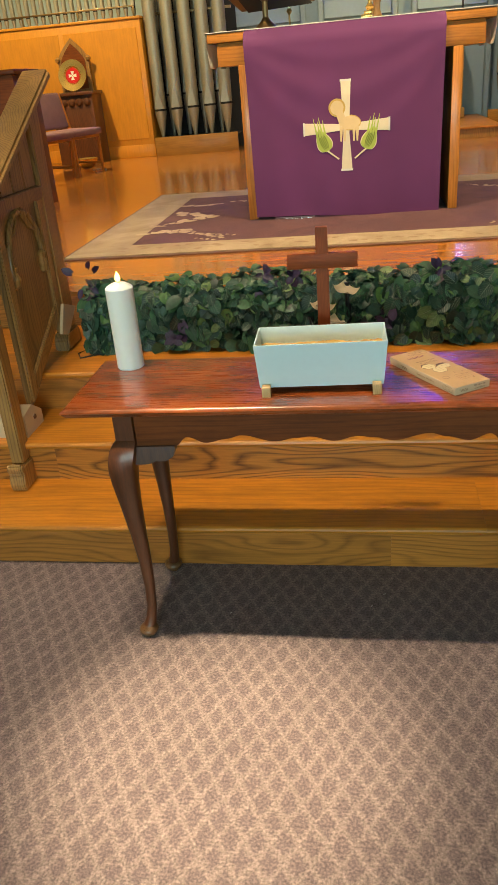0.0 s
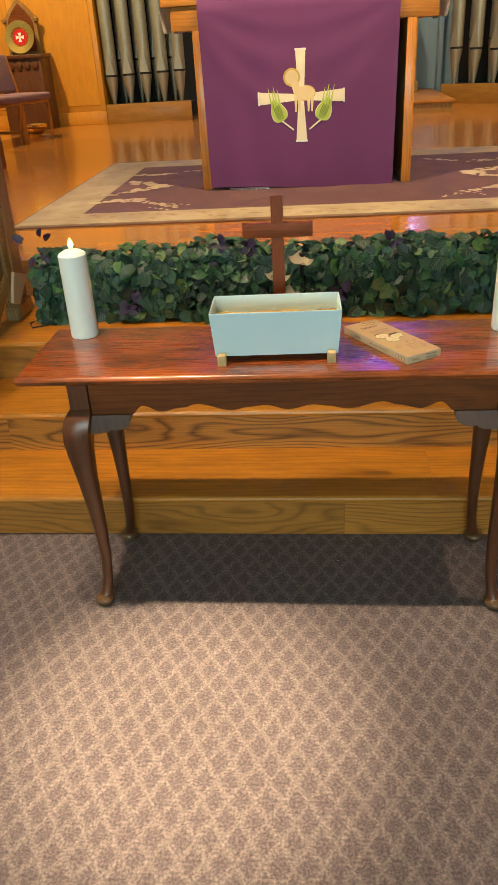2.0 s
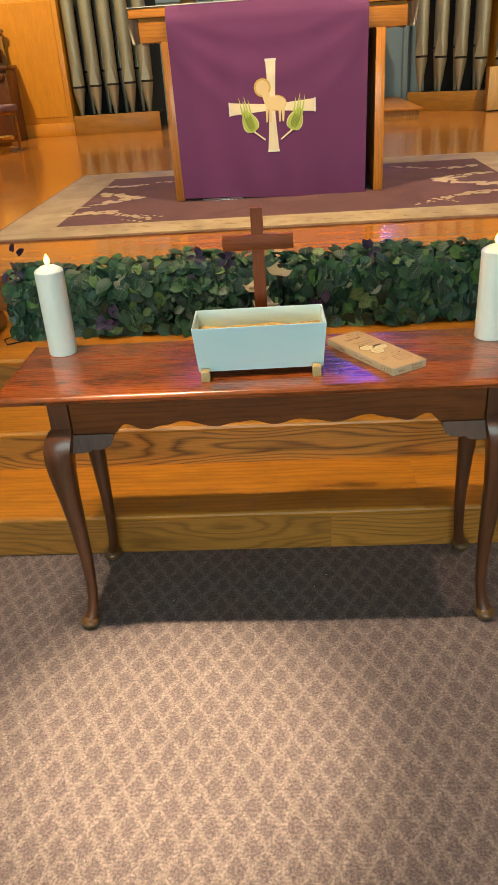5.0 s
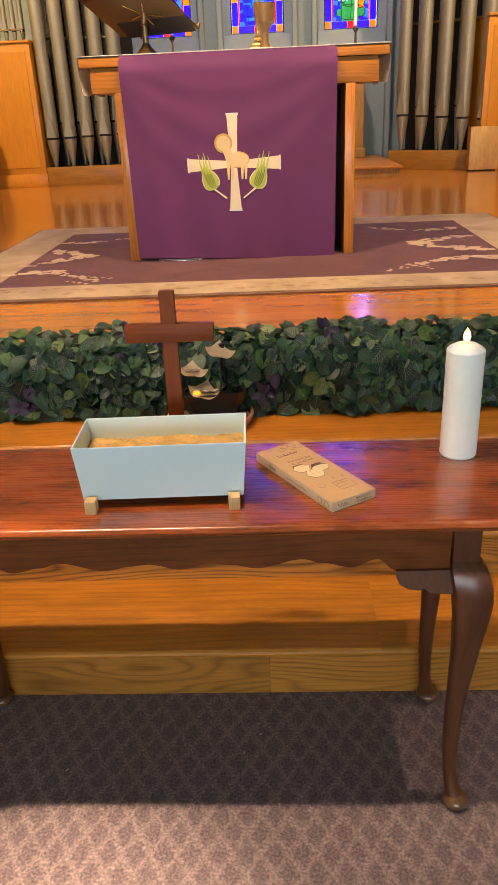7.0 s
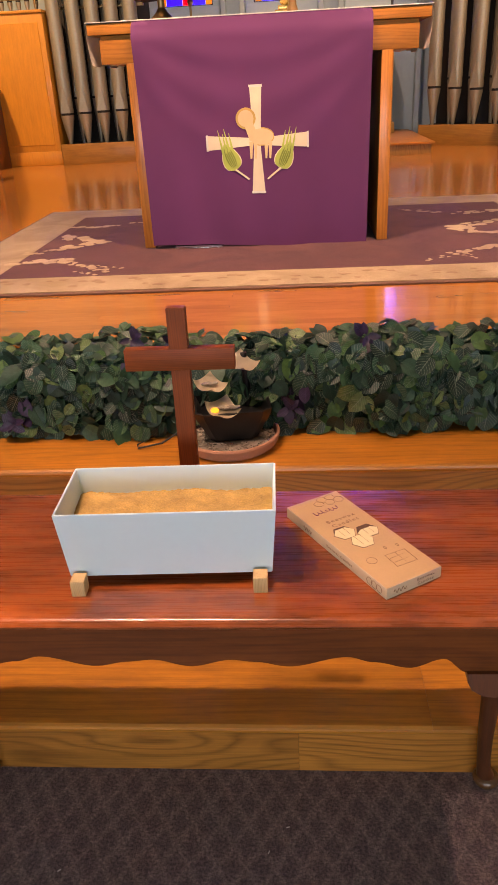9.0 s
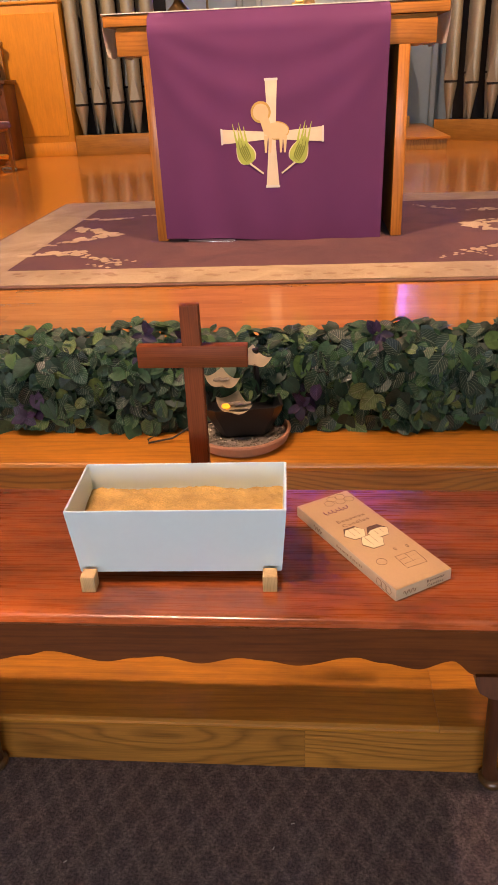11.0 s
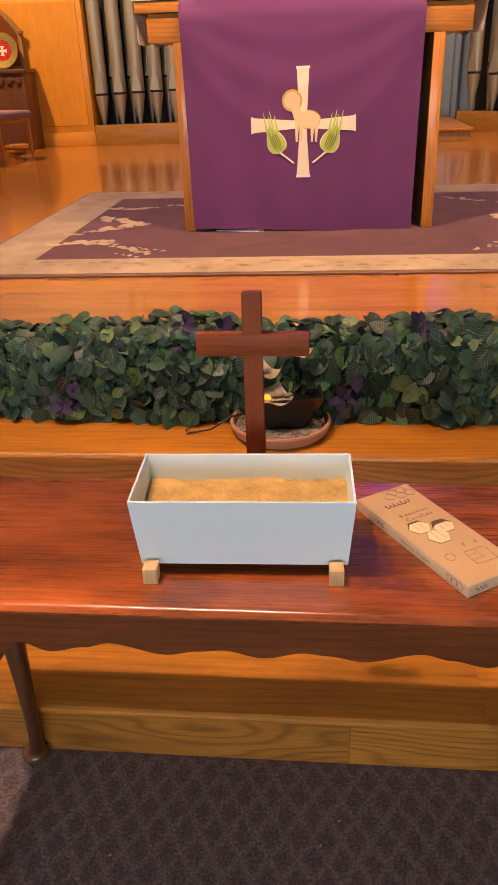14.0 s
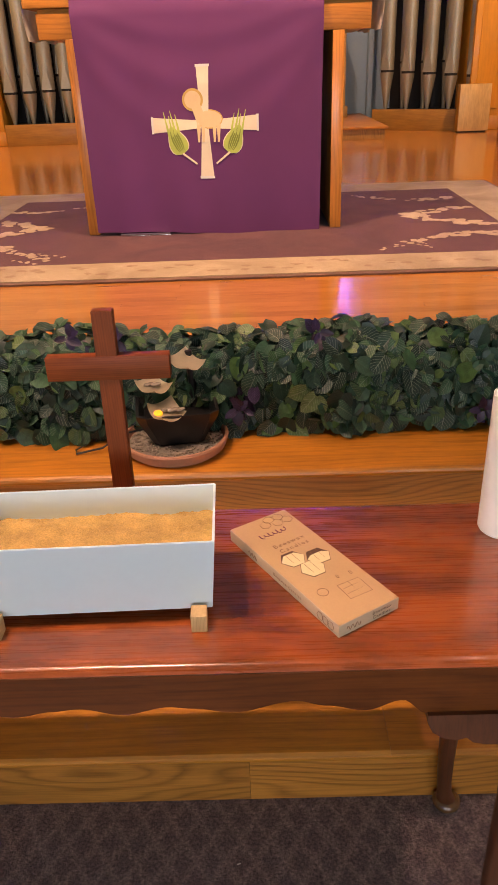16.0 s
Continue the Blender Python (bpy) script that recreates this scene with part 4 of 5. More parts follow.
for s in (-1, 1):
    def flip(pts):
        return [(s * p[0], p[1]) for p in pts]

    edge = [ear_point(k / 12, 1.12) for k in range(13)] + [ear_point(k / 12, -1.12) for k in range(11, 0, -1)]
    applique("ear_edge", flip(edge), M_CREAM, 0.0012)
    edge = [ear_point(k / 12, 1) for k in range(13)] + [ear_point(k / 12, -1) for k in range(11, 0, -1)]
    applique("wheat_ear", flip(edge), M_LIME, 0.0022, "lime green wheat ear")
    for k in range(5):
        u = -0.64 + 0.32 * k
        line = [ear_point(f, u * (0.5 + 0.5 * f)) for f in (0.12, 0.3, 0.5, 0.7, 0.86)]
        applique("ear_vein", flip(ribbon(line, [0.0012, 0.0030, 0.0034, 0.0028, 0.001])), M_OLIVE, 0.0034)
    for k in range(4):
        root = ear_point(0.66, -0.80 + 0.53 * k)
        top = root + EAR_UP * (0.070 + 0.022 * (k % 2)) + Vector((-0.012, 0.020 + 0.004 * k))
        applique("wheat_awn", flip(ribbon([root, (root + top) / 2, top], [0.0060, 0.0042, 0.001])), M_LIME, 0.0042)
    applique("wheat_stem", [(s * 0.112, -0.124), (s * 0.118, -0.131), (s * 0.050, -0.182), (s * 0.044, -0.176)], M_CREAM, 0.0025)

ZA = P + 1.0895
# open book on a brass stand
stand = thing("missal_stand", (2.79, 6.9, ZA), -30, label="aged brass book stand with a domed foot", category="book stand")
part("foot", lathe([(0, 0), (0.075, 0), (0.078, 0.012), (0.055, 0.03), (0.03, 0.055), (0.018, 0.075), (0.018, 0.16), (0.026, 0.165), (0.016, 0.175), (0.016, 0.24), (0, 0.24)], 28), M_DBRASS, stand)
SLOPE = pose(0, 0, 0.228, -26)
part("desk_plate", cube(-0.32, 0.25, -0.21, 0.2, -0.006, 0.004, 0.003), M_BRONZE, stand, m=SLOPE)
part("ledge", cube(-0.32, 0.25, 0.195, 0.205, 0.004, 0.03, 0.002), M_DBRASS, stand, m=SLOPE)
for k in range(5):
    part("bracket_rib", cube(-0.004, 0.004, 0.0, 0.12, -0.014, -0.006, 0.001), M_BRASS, stand, m=SLOPE @ pose(0, 0, 0, 0, 0, k * 72))
book = thing("open_book", (2.79, 6.9, ZA + 0.228), -30, label="thick open book with cream pages lying on the stand", category="book")
for s in (-1, 1):
    bm = bmesh.new()
    prism([(0, 0.008)] + [(s * 0.22 * k / 8, 0.022 + 0.011 * math.sin(math.pi * k / 8) - 0.008 * k / 8) for k in range(9)] + [(s * 0.22, 0.008)], 0.32, "y", -0.16, bm)
    part("page_block", bm, M_PAPER, book, m=pose(0, 0, 0, -36))
part("cover", cube(-0.248, 0.248, -0.187, 0.184, 0.0045, 0.008, 0.001), M_BLACK, book, m=pose(0, 0, 0, -36))
part("ribbon", cube(-0.008, 0.004, -0.165, 0.1, 0.024, 0.027, 0.001), M_RED, book, "red ribbon marker", m=pose(0, 0, 0, -36))
# goblet, brass cross, tapers
solid("goblet", lathe([(0, 0), (0.045, 0), (0.047, 0.008), (0.03, 0.02), (0.02, 0.05), (0.02, 0.085), (0.032, 0.115), (0.055, 0.145), (0.06, 0.2), (0.062, 0.235), (0.057, 0.235), (0.052, 0.15), (0, 0.12)], 32), M_GOBLET, (3.47, 6.82, ZA), label="brown stoneware goblet on the altar", category="goblet")
ac = thing("altar_cross", (3.43, 6.98, ZA), label="brass altar cross on a stepped base", category="cross")
for k in range(3):
    part("base_step", cube(-0.07 + 0.017 * k, 0.07 - 0.017 * k, -0.05 + 0.012 * k, 0.05 - 0.012 * k, 0.02 * k, 0.02 * (k + 1) - 0.0005, 0.003), M_BRASS, ac)
part("knop", lathe([(0, 0.06), (0.02, 0.062), (0.028, 0.08), (0.012, 0.1), (0.012, 0.13), (0, 0.13)], 20), M_BRASS, ac)
part("upright", cube(-0.014, 0.014, -0.008, 0.008, 0.13, 0.60, 0.003), M_DBRASS, ac)
part("arm", cube(-0.12, -0.0145, -0.008, 0.008, 0.335, 0.363, 0.003), M_DBRASS, ac)
part("arm", cube(0.0145, 0.12, -0.008, 0.008, 0.335, 0.363, 0.003), M_DBRASS, ac)
for x, y in ((2.93, 7.0), (3.985, 6.95)):
    t = thing("taper_holder", (x, y, ZA), label="slim metal holder with a white taper candle", category="candlestick", group="altar candlesticks")
    part("stem", lathe([(0, 0), (0.03, 0), (0.028, 0.006), (0.007, 0.014), (0.006, 0.08), (0.018, 0.1), (0.012, 0.115), (0, 0.115)], 16), M_DBRASS if x < 3.5 else M_CABLE, t)
    part("taper", lathe([(0, 0.115), (0.008, 0.115), (0.007, 0.5), (0, 0.51)], 14), M_WAX, t)

# ---- stair balustrade ----
BX, BY = 2.072, 3.99
bal = thing("stair_balustrade", (BX, BY, S), label="brown oak stair balustrade with carved gothic panel", category="balustrade")


def cap_z(y):
    return 1.318 + 0.54 * (y - 4.373)  # underside of the slanting cap


def side_board(name, outline, x0, x1, bevel=0.004, label="", material=M_RAIL):
    """A board seen from the side, its outline in world y and z, from x0 to x1 across the rail."""
    bm = prism([(y - BY, z - S) for y, z in outline], x1 - x0, "x", x0)
    if bevel:
        bmesh.ops.bevel(bm, geom=bm.edges[:], offset=bevel, segments=2, affect="EDGES", clamp_overlap=True)
    return part(name, bm, material, bal, label)


side_board("front_leg", [(3.955, S + 0.10), (4.03, S + 0.10), (4.045, cap_z(4.045)), (3.97, cap_z(3.97))], -0.024, 0.026, 0.006)
foot = [(3.925, S), (4.05, S), (4.055, S + 0.05), (4.04, S + 0.0995), (3.945, S + 0.0995), (3.932, S + 0.115), (3.918, S + 0.105), (3.915, S + 0.085), (3.926, S + 0.07), (3.918, S + 0.045), (3.916, S + 0.02)]
side_board("scroll_foot", foot, -0.03, 0.032, 0.006)
side_board("back_post", [(4.59, 3 * S + 0.08), (4.70, 3 * S + 0.08), (4.72, cap_z(4.72)), (4.61, cap_z(4.61))], -0.026, 0.028, 0.006)
side_board("back_foot", [(4.56, 3 * S), (4.725, 3 * S), (4.725, 3 * S + 0.05), (4.705, 3 * S + 0.0795), (4.59, 3 * S + 0.0795), (4.565, 3 * S + 0.05)], -0.032, 0.034, 0.008)
side_board("panel", [(4.155, 0.415), (4.20, 0.425), (4.54, 0.625), (4.588, 0.66), (4.607, cap_z(4.607)), (4.155, cap_z(4.155))], -0.012, 0.008, 0)
side_board("upper_link", [(4.047, 1.02), (4.154, 1.02), (4.154, cap_z(4.154)), (4.047, cap_z(4.047))], -0.012, 0.010, 0)
side_board("stile", [(4.155, 0.435), (4.205, 0.465), (4.205, 1.139), (4.155, 1.139)], 0.0085, 0.024, 0.004)
side_board("stile", [(4.535, 0.655), (4.587, 0.685), (4.600, 1.139), (4.548, 1.139)], 0.0085, 0.024, 0.004)
side_board("bottom_rail", [(4.207, 0.466), (4.533, 0.653), (4.533, 0.715), (4.207, 0.53)], 0.0085, 0.024, 0.004)
side_board("mid_rail", [(4.10, 1.14), (4.605, 1.14), (4.606, 1.19), (4.10, 1.19)], 0.0085, 0.03, 0.005)
for k in range(4):  # upright boards above the rail
    y0, y1 = 4.160 + 0.108 * k, 4.262 + 0.108 * k
    side_board("upper_board", [(y0, 1.192), (y1, 1.192), (y1, cap_z(y1) - 0.002), (y0, cap_z(y0) - 0.002)], 0.0085, 0.016, 0.003)
for s_ in (-1, 1):  # pointed arch with carved cusps
    arc = [(4.371 + s_ * 0.155 * math.cos(q), 0.90 + 0.225 * math.sin(q) ** 0.9) for q in [0.05 + k * 0.15 for k in range(11)]]
    part("tracery_arch", sweep([(0.016, y - BY, z - S) for y, z in arc], 0.0125, 8), M_RAIL, bal)
    brace = [(4.371 + s_ * 0.012, 1.135), (4.371 + s_ * 0.075, 1.06), (4.371 + s_ * 0.15, 1.03)]
    part("tracery_brace", sweep([(0.016, y - BY, z - S) for y, z in brace], 0.010, 8), M_RAIL, bal)
    drop = [(0.0, 0.0), (0.016, 0.012), (0.022, 0.04), (0.012, 0.065), (0.018, 0.085), (0.0, 0.10)]
    part("carved_drop", lathe(drop, 12, 0.016, 4.371 + s_ * 0.135 - BY), M_RAIL, bal, m=pose(0, 0, 0.86 - S))
cap = [(3.955, cap_z(3.955)), (4.835, cap_z(4.835)), (4.835, cap_z(4.835) + 0.042), (3.955, cap_z(3.955) + 0.042)]
side_board("handrail_cap", cap, -0.062, 0.062, 0.011)
side_board("gusset", [(4.50, 0.60), (4.57, 0.575), (4.70, 0.665), (4.57, 0.712)], 0.0285, 0.042, 0.002, "pale bare wooden gusset", M_BARE)
bl = thing("light_wood_block", (BX, 4.15, 2 * S), label="pale bare wooden wedge block beside the balustrade", category="block")
part("wedge", prism([(-0.10, 0.0), (0.055, 0.0), (0.055, 0.055), (-0.02, 0.105), (-0.10, 0.09)], 0.21, "x", -0.19), M_BARE, bl, smooth=None)
part("screw_knob", lathe([(0, 0), (0.011, 0), (0.010, 0.004), (0, 0.005)], 16), M_DARKWOOD, bl, "dark round screw plug", m=pose(0.0202, -0.015, 0.052, 0, 90))

# ---- the front table ----
TX0, TX1, TY0, TY1, TZ = 2.573, 4.02, 3.33, 3.725, 0.76
table = thing("console_table", ((TX0 + TX1) / 2, (TY0 + TY1) / 2, 0), label="cherry console table with scalloped apron and cabriole legs", category="table")
hw, hd = (TX1 - TX0) / 2, (TY1 - TY0) / 2
bm = bmesh.new()
prof = [(-0.017, -0.0001), (-0.011, -0.0012), (-0.006, -0.0036), (-0.002, -0.0074), (0.0, -0.0104), (-0.003, -0.0125), (-0.006, -0.0165), (-0.0085, -0.0215), (-0.0125, -0.0255), (-0.019, -0.027)]
rings = []
for inset, dz in prof:
    rings.append([bm.verts.new((sx * (hw + inset), sy * (hd + inset), TZ + dz)) for sx, sy in ((-1, -1), (1, -1), (1, 1), (-1, 1))])
lip = [bm.verts.new((sx * (hw - 0.022), sy * (hd - 0.022), TZ)) for sx, sy in ((-1, -1), (1, -1), (1, 1), (-1, 1))]
rings.insert(0, lip)
for a, b in zip(rings, rings[1:]):
    for i in range(4):
        bm.faces.new((a[i], b[i], b[(i + 1) % 4], a[(i + 1) % 4]))
bm.faces.new(rings[0])
bm.faces.new(rings[-1][::-1])
bmesh.ops.recalc_face_normals(bm, faces=bm.faces)
part("tabletop", bm, M_TABLE, table, "red cherry top with a moulded edge")
LX = 0.559  # leg centre from the middle
LY = 0.155


SCALLOP = [(0.0, 0.651), (0.063, 0.664), (0.100, 0.660), (0.152, 0.651), (0.243, 0.670), (0.283, 0.660), (0.339, 0.649), (0.390, 0.667), (0.425, 0.640), (0.6, 0.640)]


def scallop(x):
    """Lower edge of the apron at x from its middle: hanging points, arches and small shoulders."""
    a = abs(x)
    for (x0, z0), (x1, z1) in zip(SCALLOP, SCALLOP[1:]):
        if a <= x1:
            return z0 + (z1 - z0) * (0.5 - 0.5 * math.cos(math.pi * (a - x0) / (x1 - x0)))


for sy in (-1, 1):
    n = 140
    xs = [-0.53 + 1.06 * i / n for i in range(n + 1)]
    outline = [(x, scallop(x)) for x in xs] + [(0.53, 0.732), (-0.53, 0.732)]
    y0 = -0.172 if sy < 0 else 0.140
    part("apron", prism(outline, 0.015, "y", y0), M_TABLE_D, table, smooth=None)
for sx in (-1, 1):
    part("side_apron", cube(sx * 0.565 - 0.008, sx * 0.565 + 0.008, -0.13, 0.104, 0.655, 0.732, 0.001), M_TABLE_D, table)


def cabriole(sx, sy):
    """A bent leg with a square top block, a swollen knee, a slim ankle and a pad foot."""
    dx, dy = sx * 0.707, sy * 0.707
    ly = -LY if sy < 0 else LY - 0.026
    bm = bmesh.new()
    keys = [(0.732, 0.0, 0.026, 1), (0.662, 0.0, 0.026, 1), (0.656, 0.004, 0.032, 0.85), (0.640, 0.012, 0.038, 0.7), (0.610, 0.022, 0.041, 0.5), (0.575, 0.028, 0.041, 0.3), (0.53, 0.029, 0.037, 0.15),
            (0.45, 0.024, 0.0300, 0), (0.36, 0.017, 0.0240, 0), (0.26, 0.011, 0.0192, 0), (0.17, 0.010, 0.0165, 0), (0.10, 0.014, 0.0152, 0), (0.06, 0.021, 0.0160, 0), (0.036, 0.030, 0.020, 0)]
    rings = []
    for z, out, r, sq in keys:
        ring = []
        for k in range(16):
            a = 6.28318 * k / 16
            c, s = math.cos(a), math.sin(a)
            g = sq / max(abs(c), abs(s)) + (1 - sq)
            ring.append(bm.verts.new((sx * LX + out * dx + r * c * g, ly + out * dy + r * s * g, z)))
        rings.append(ring)
    for a, b in zip(rings, rings[1:]):
        for k in range(16):
            bm.faces.new((a[k], b[k], b[(k + 1) % 16], a[(k + 1) % 16]))
    bm.faces.new(rings[0][::-1])
    bm.faces.new(rings[-1])
    bmesh.ops.recalc_face_normals(bm, faces=bm.faces)
    leg = part("leg", bm, M_LEG, table, smooth=50)
    fx, fy = sx * LX + 0.036 * dx, ly + 0.036 * dy
    part("pad_foot", lathe([(0, 0), (0.019, 0), (0.021, 0.006), (0.027, 0.011), (0.030, 0.017), (0.029, 0.024), (0.024, 0.030), (0.016, 0.036), (0, 0.044)], 28, fx, fy), M_FOOT, leg, smooth=60)
    wing = [(0.0, 0.643), (0.146, 0.643), (0.145, 0.628), (0.138, 0.613), (0.122, 0.603), (0.102, 0.600), (0.090, 0.604), (0.080, 0.596), (0.062, 0.593), (0.030, 0.593), (0.0, 0.593)]
    bm = prism([(sx * (LX + 0.012) - sx * a, b) for a, b in wing], 0.03, "y", ly - 0.006 if sy > 0 else ly - 0.024)
    bmesh.ops.subdivide_edges(bm, edges=[e for e in bm.edges if abs(e.verts[0].co.y - e.verts[1].co.y) > 0.02], cuts=1)
    for v in bm.verts:  # the face swells outwards below the apron
        if (v.co.y - ly) * sy > 0.012:
            v.co.y += sy * 0.20 * (0.643 - v.co.z) * max(0.0, 1.0 - abs(v.co.x - sx * LX) / 0.26)
    part("knee_block", bm, M_LEG, leg, smooth=40)


for sx in (-1, 1):
    for sy in (-1, 1):
        cabriole(sx, sy)

# ---- things on the table ----
pb = thing("sand_planter", (3.2625, 3.492, TZ), 1.6, label="white steel planter box of sand on four wooden feet", category="planter box")
bm = bmesh.new()
w0, w1, d0, d1, zb, zt, th = 0.161, 0.170, 0.066, 0.077, 0.016, 0.136, 0.0035
lo = [bm.verts.new((sx * w0, sy * d0, zb)) for sx, sy in ((-1, -1), (1, -1), (1, 1), (-1, 1))]
hi = [bm.verts.new((sx * w1, sy * d1, zt)) for sx, sy in ((-1, -1), (1, -1), (1, 1), (-1, 1))]
hin = [bm.verts.new((sx * (w1 - th), sy * (d1 - th), zt)) for sx, sy in ((-1, -1), (1, -1), (1, 1), (-1, 1))]
lin = [bm.verts.new((sx * (w0 - th), sy * (d0 - th), zb + th)) for sx, sy in ((-1, -1), (1, -1), (1, 1), (-1, 1))]
bm.faces.new(lo[::-1])
bm.faces.new(lin)
for a, b in ((lo, hi), (hi, hin), (hin, lin)):
    for i in range(4):
        bm.faces.new((a[i], a[(i + 1) % 4], b[(i + 1) % 4], b[i]))
bmesh.ops.recalc_face_normals(bm, faces=bm.faces)
bmesh.ops.bevel(bm, geom=[e for e in bm.edges], offset=0.001, segments=2, affect="EDGES")
part("trough", bm, M_WHITE, pb, "smooth white trough")
for sx in (-1, 1):
    for sy in (-1, 1):
        part("foot", cube(sx * 0.1425 - 0.0112, sx * 0.1425 + 0.0112, sy * 0.0855 - 0.0125, sy * 0.0855 + 0.0125, 0.0, 0.028, 0.0012), M_PINE, pb, "bare wooden block")
bm = bmesh.new()
nx, ny = 90, 40
g = [[None] * (ny + 1) for _ in range(nx + 1)]
for i in range(nx + 1):
    for j in range(ny + 1):
        x, y = -0.1645 + 0.329 * i / nx, -0.0715 + 0.143 * j / ny
        edge = min(1.0, 6 * min(i / nx, 1 - i / nx, 0.5 * j / ny + 0.02, 0.5 - 0.5 * j / ny + 0.02))
        z = 0.090 + 0.008 * edge + 0.006 * noise.noise(Vector((x * 16, y * 16, 0))) + 0.0030 * noise.noise(Vector((x * 110, y * 110, 3))) + 0.0016 * noise.noise(Vector((x * 300, y * 300, 7)))
        z -= 0.010 * math.exp(-((x - 0.115) ** 2 + (y - 0.02) ** 2) / 0.00018)
        g[i][j] = bm.verts.new((x, y, z))
for i in range(nx):
    for j in range(ny):
        bm.faces.new((g[i][j], g[i + 1][j], g[i + 1][j + 1], g[i][j + 1]))
tagged(part("sand", bm, M_SAND, pb, "coarse tan sand"), kind="stuff")

cbx = thing("candle_box", (3.5675, 3.5275, TZ), math.degrees(math.atan2(3.376 - 3.615, 3.60 - 3.448)), label="flat kraft card candle box with hexagon windows", category="box")
HL, HWD, HT = 0.1416, 0.054, 0.0205
part("carton", cube(-HL, HL, -HWD, HWD, 0.0, HT, 0.0012), M_CARDS, cbx)


def flat_poly(name, pts, material, z=HT + 0.0003, h=0.0004, label=""):
    return part(name, prism(pts, h, "z", z), material, cbx, label, smooth=None)


flat_poly("printed_top", [(-HL + 0.001, -HWD + 0.001), (HL - 0.001, -HWD + 0.001), (HL - 0.001, HWD - 0.001), (-HL + 0.001, HWD - 0.001)], M_CARD, HT + 0.0001, 0.0003)


def hexagon(cx, cy, r, turn=0.0):
    return [(cx + r * math.cos(turn + k * math.pi / 3), cy + r * math.sin(turn + k * math.pi / 3)) for k in range(6)]


for cx, cy in ((-0.017, -0.017), (-0.002, 0.020), (0.019, -0.006)):
    # flat brown patch paints the shade inside the cut-out, left bare above the wax
    flat_poly("hexagon_window", hexagon(cx, cy, 0.0208, 0.5), M_INK, HT + 0.0005, 0.0003)
    gap = 0.013 if cy > 0.01 else 0.007 if cx < 0.01 else 0.0
    cut = [(max(px, cx - 0.020 + gap), py) for px, py in hexagon(cx, cy, 0.0200, 0.5)]
    flat_poly("candle_wax", cut, M_TAPER, HT + 0.0009, 0.0004)
    for k in (-1, 1):
        flat_poly("candle_gap", [(cx - 0.0155, cy + 0.0055 * k), (cx + 0.010, cy + 0.0055 * k), (cx + 0.010, cy + 0.0055 * k + 0.0005), (cx - 0.0155, cy + 0.0055 * k + 0.0005)], M_LINE, HT + 0.0014, 0.0001)


def text_mesh(body, size, material, parent, m, name="lettering"):
    cu = bpy.data.curves.new(name, "FONT")
    cu.body, cu.size, cu.align_x, cu.align_y, cu.extrude, cu.space_character = body, size, "CENTER", "CENTER", 0.0001, 1.35
    tmp = new("lettering_curve", cu)
    bpy.context.view_layer.update()
    me = bpy.data.meshes.new_from_object(tmp.evaluated_get(bpy.context.evaluated_depsgraph_get()))
    bpy.data.objects.remove(tmp)
    me.materials.clear()
    me.materials.append(material)
    ob = new(name, me)
    ob.parent = parent
    ob.matrix_local = m
    return ob


UP = 90.0  # lettering reads across the box
text_mesh("Beeswax", 0.0125, M_LINE, cbx, pose(-0.058, 0.004, HT + 0.0008, 0, 0, UP))
text_mesh("Candles", 0.0125, M_LINE, cbx, pose(-0.043, 0.004, HT + 0.0008, 0, 0, UP))
# maker's mark as a plain looping stroke
loop = [(-0.092 - (0.0062 if 1 < k % 22 < 9 else 0.0034) * math.sin(k * 0.57), -0.028 + 0.00072 * k + 0.0019 * math.cos(k * 0.57), HT + 0.0008) for k in range(72)]
part("maker_mark", sweep(loop, 0.0006, 6), M_PINK, cbx, "purple looping mark")


def ring_line(name, pts, z=HT + 0.0006, r=0.0004):
    part(name, sweep([(a, b, z) for a, b in pts + pts[:1]], r, 4), M_LINE, cbx, smooth=None)


for cx, cy in ((-0.128, 0.03), (-0.128, 0.012), (-0.114, 0.040), (-0.114, 0.021), (-0.118, 0.0)):
    ring_line("honeycomb_print", hexagon(cx, cy, 0.0095))
ring_line("stamp_print", [(0.072 + 0.0085 * math.cos(k * 0.45), -0.028 + 0.0085 * math.sin(k * 0.45)) for k in range(14)])
ring_line("crate_print", [(0.072, -0.002), (0.106, -0.004), (0.108, 0.034), (0.074, 0.036)])
ring_line("crate_print", [(0.083, 0.0), (0.083, 0.034)])
ring_line("crate_print", [(0.095, 0.0), (0.095, 0.034)])
ring_line("crate_print", [(0.074, 0.017), (0.106, 0.016)])
for cx, cy in ((0.055, 0.012), (0.058, 0.034)):
    ring_line("bee_print", [(cx + 0.004 * math.cos(k), cy + 0.002 * math.sin(k)) for k in range(6)])
side = text_mesh("Beeswax Candles", 0.0075, M_LINE, cbx, pose(0.02, -HWD - 0.0004, 0.0105, 90))
text_mesh("Beeswax", 0.0075, M_INK, cbx, pose(HL + 0.0004, 0.022, 0.0145, 90, 0, 90))
text_mesh("Candles", 0.0075, M_INK, cbx, pose(HL + 0.0004, 0.022, 0.0065, 90, 0, 90))
part("side_mark", sweep([(HL + 0.0003, -0.04 + 0.0015 * k, 0.010 + 0.004 * math.sin(k * 1.2)) for k in range(17)], 0.0006, 5), M_LINE, cbx)
part("side_mark", sweep([(-0.085 + 0.0015 * k, -HWD - 0.0003, 0.010 + 0.004 * math.sin(k * 1.2)) for k in range(17)], 0.0006, 5), M_LINE, cbx)
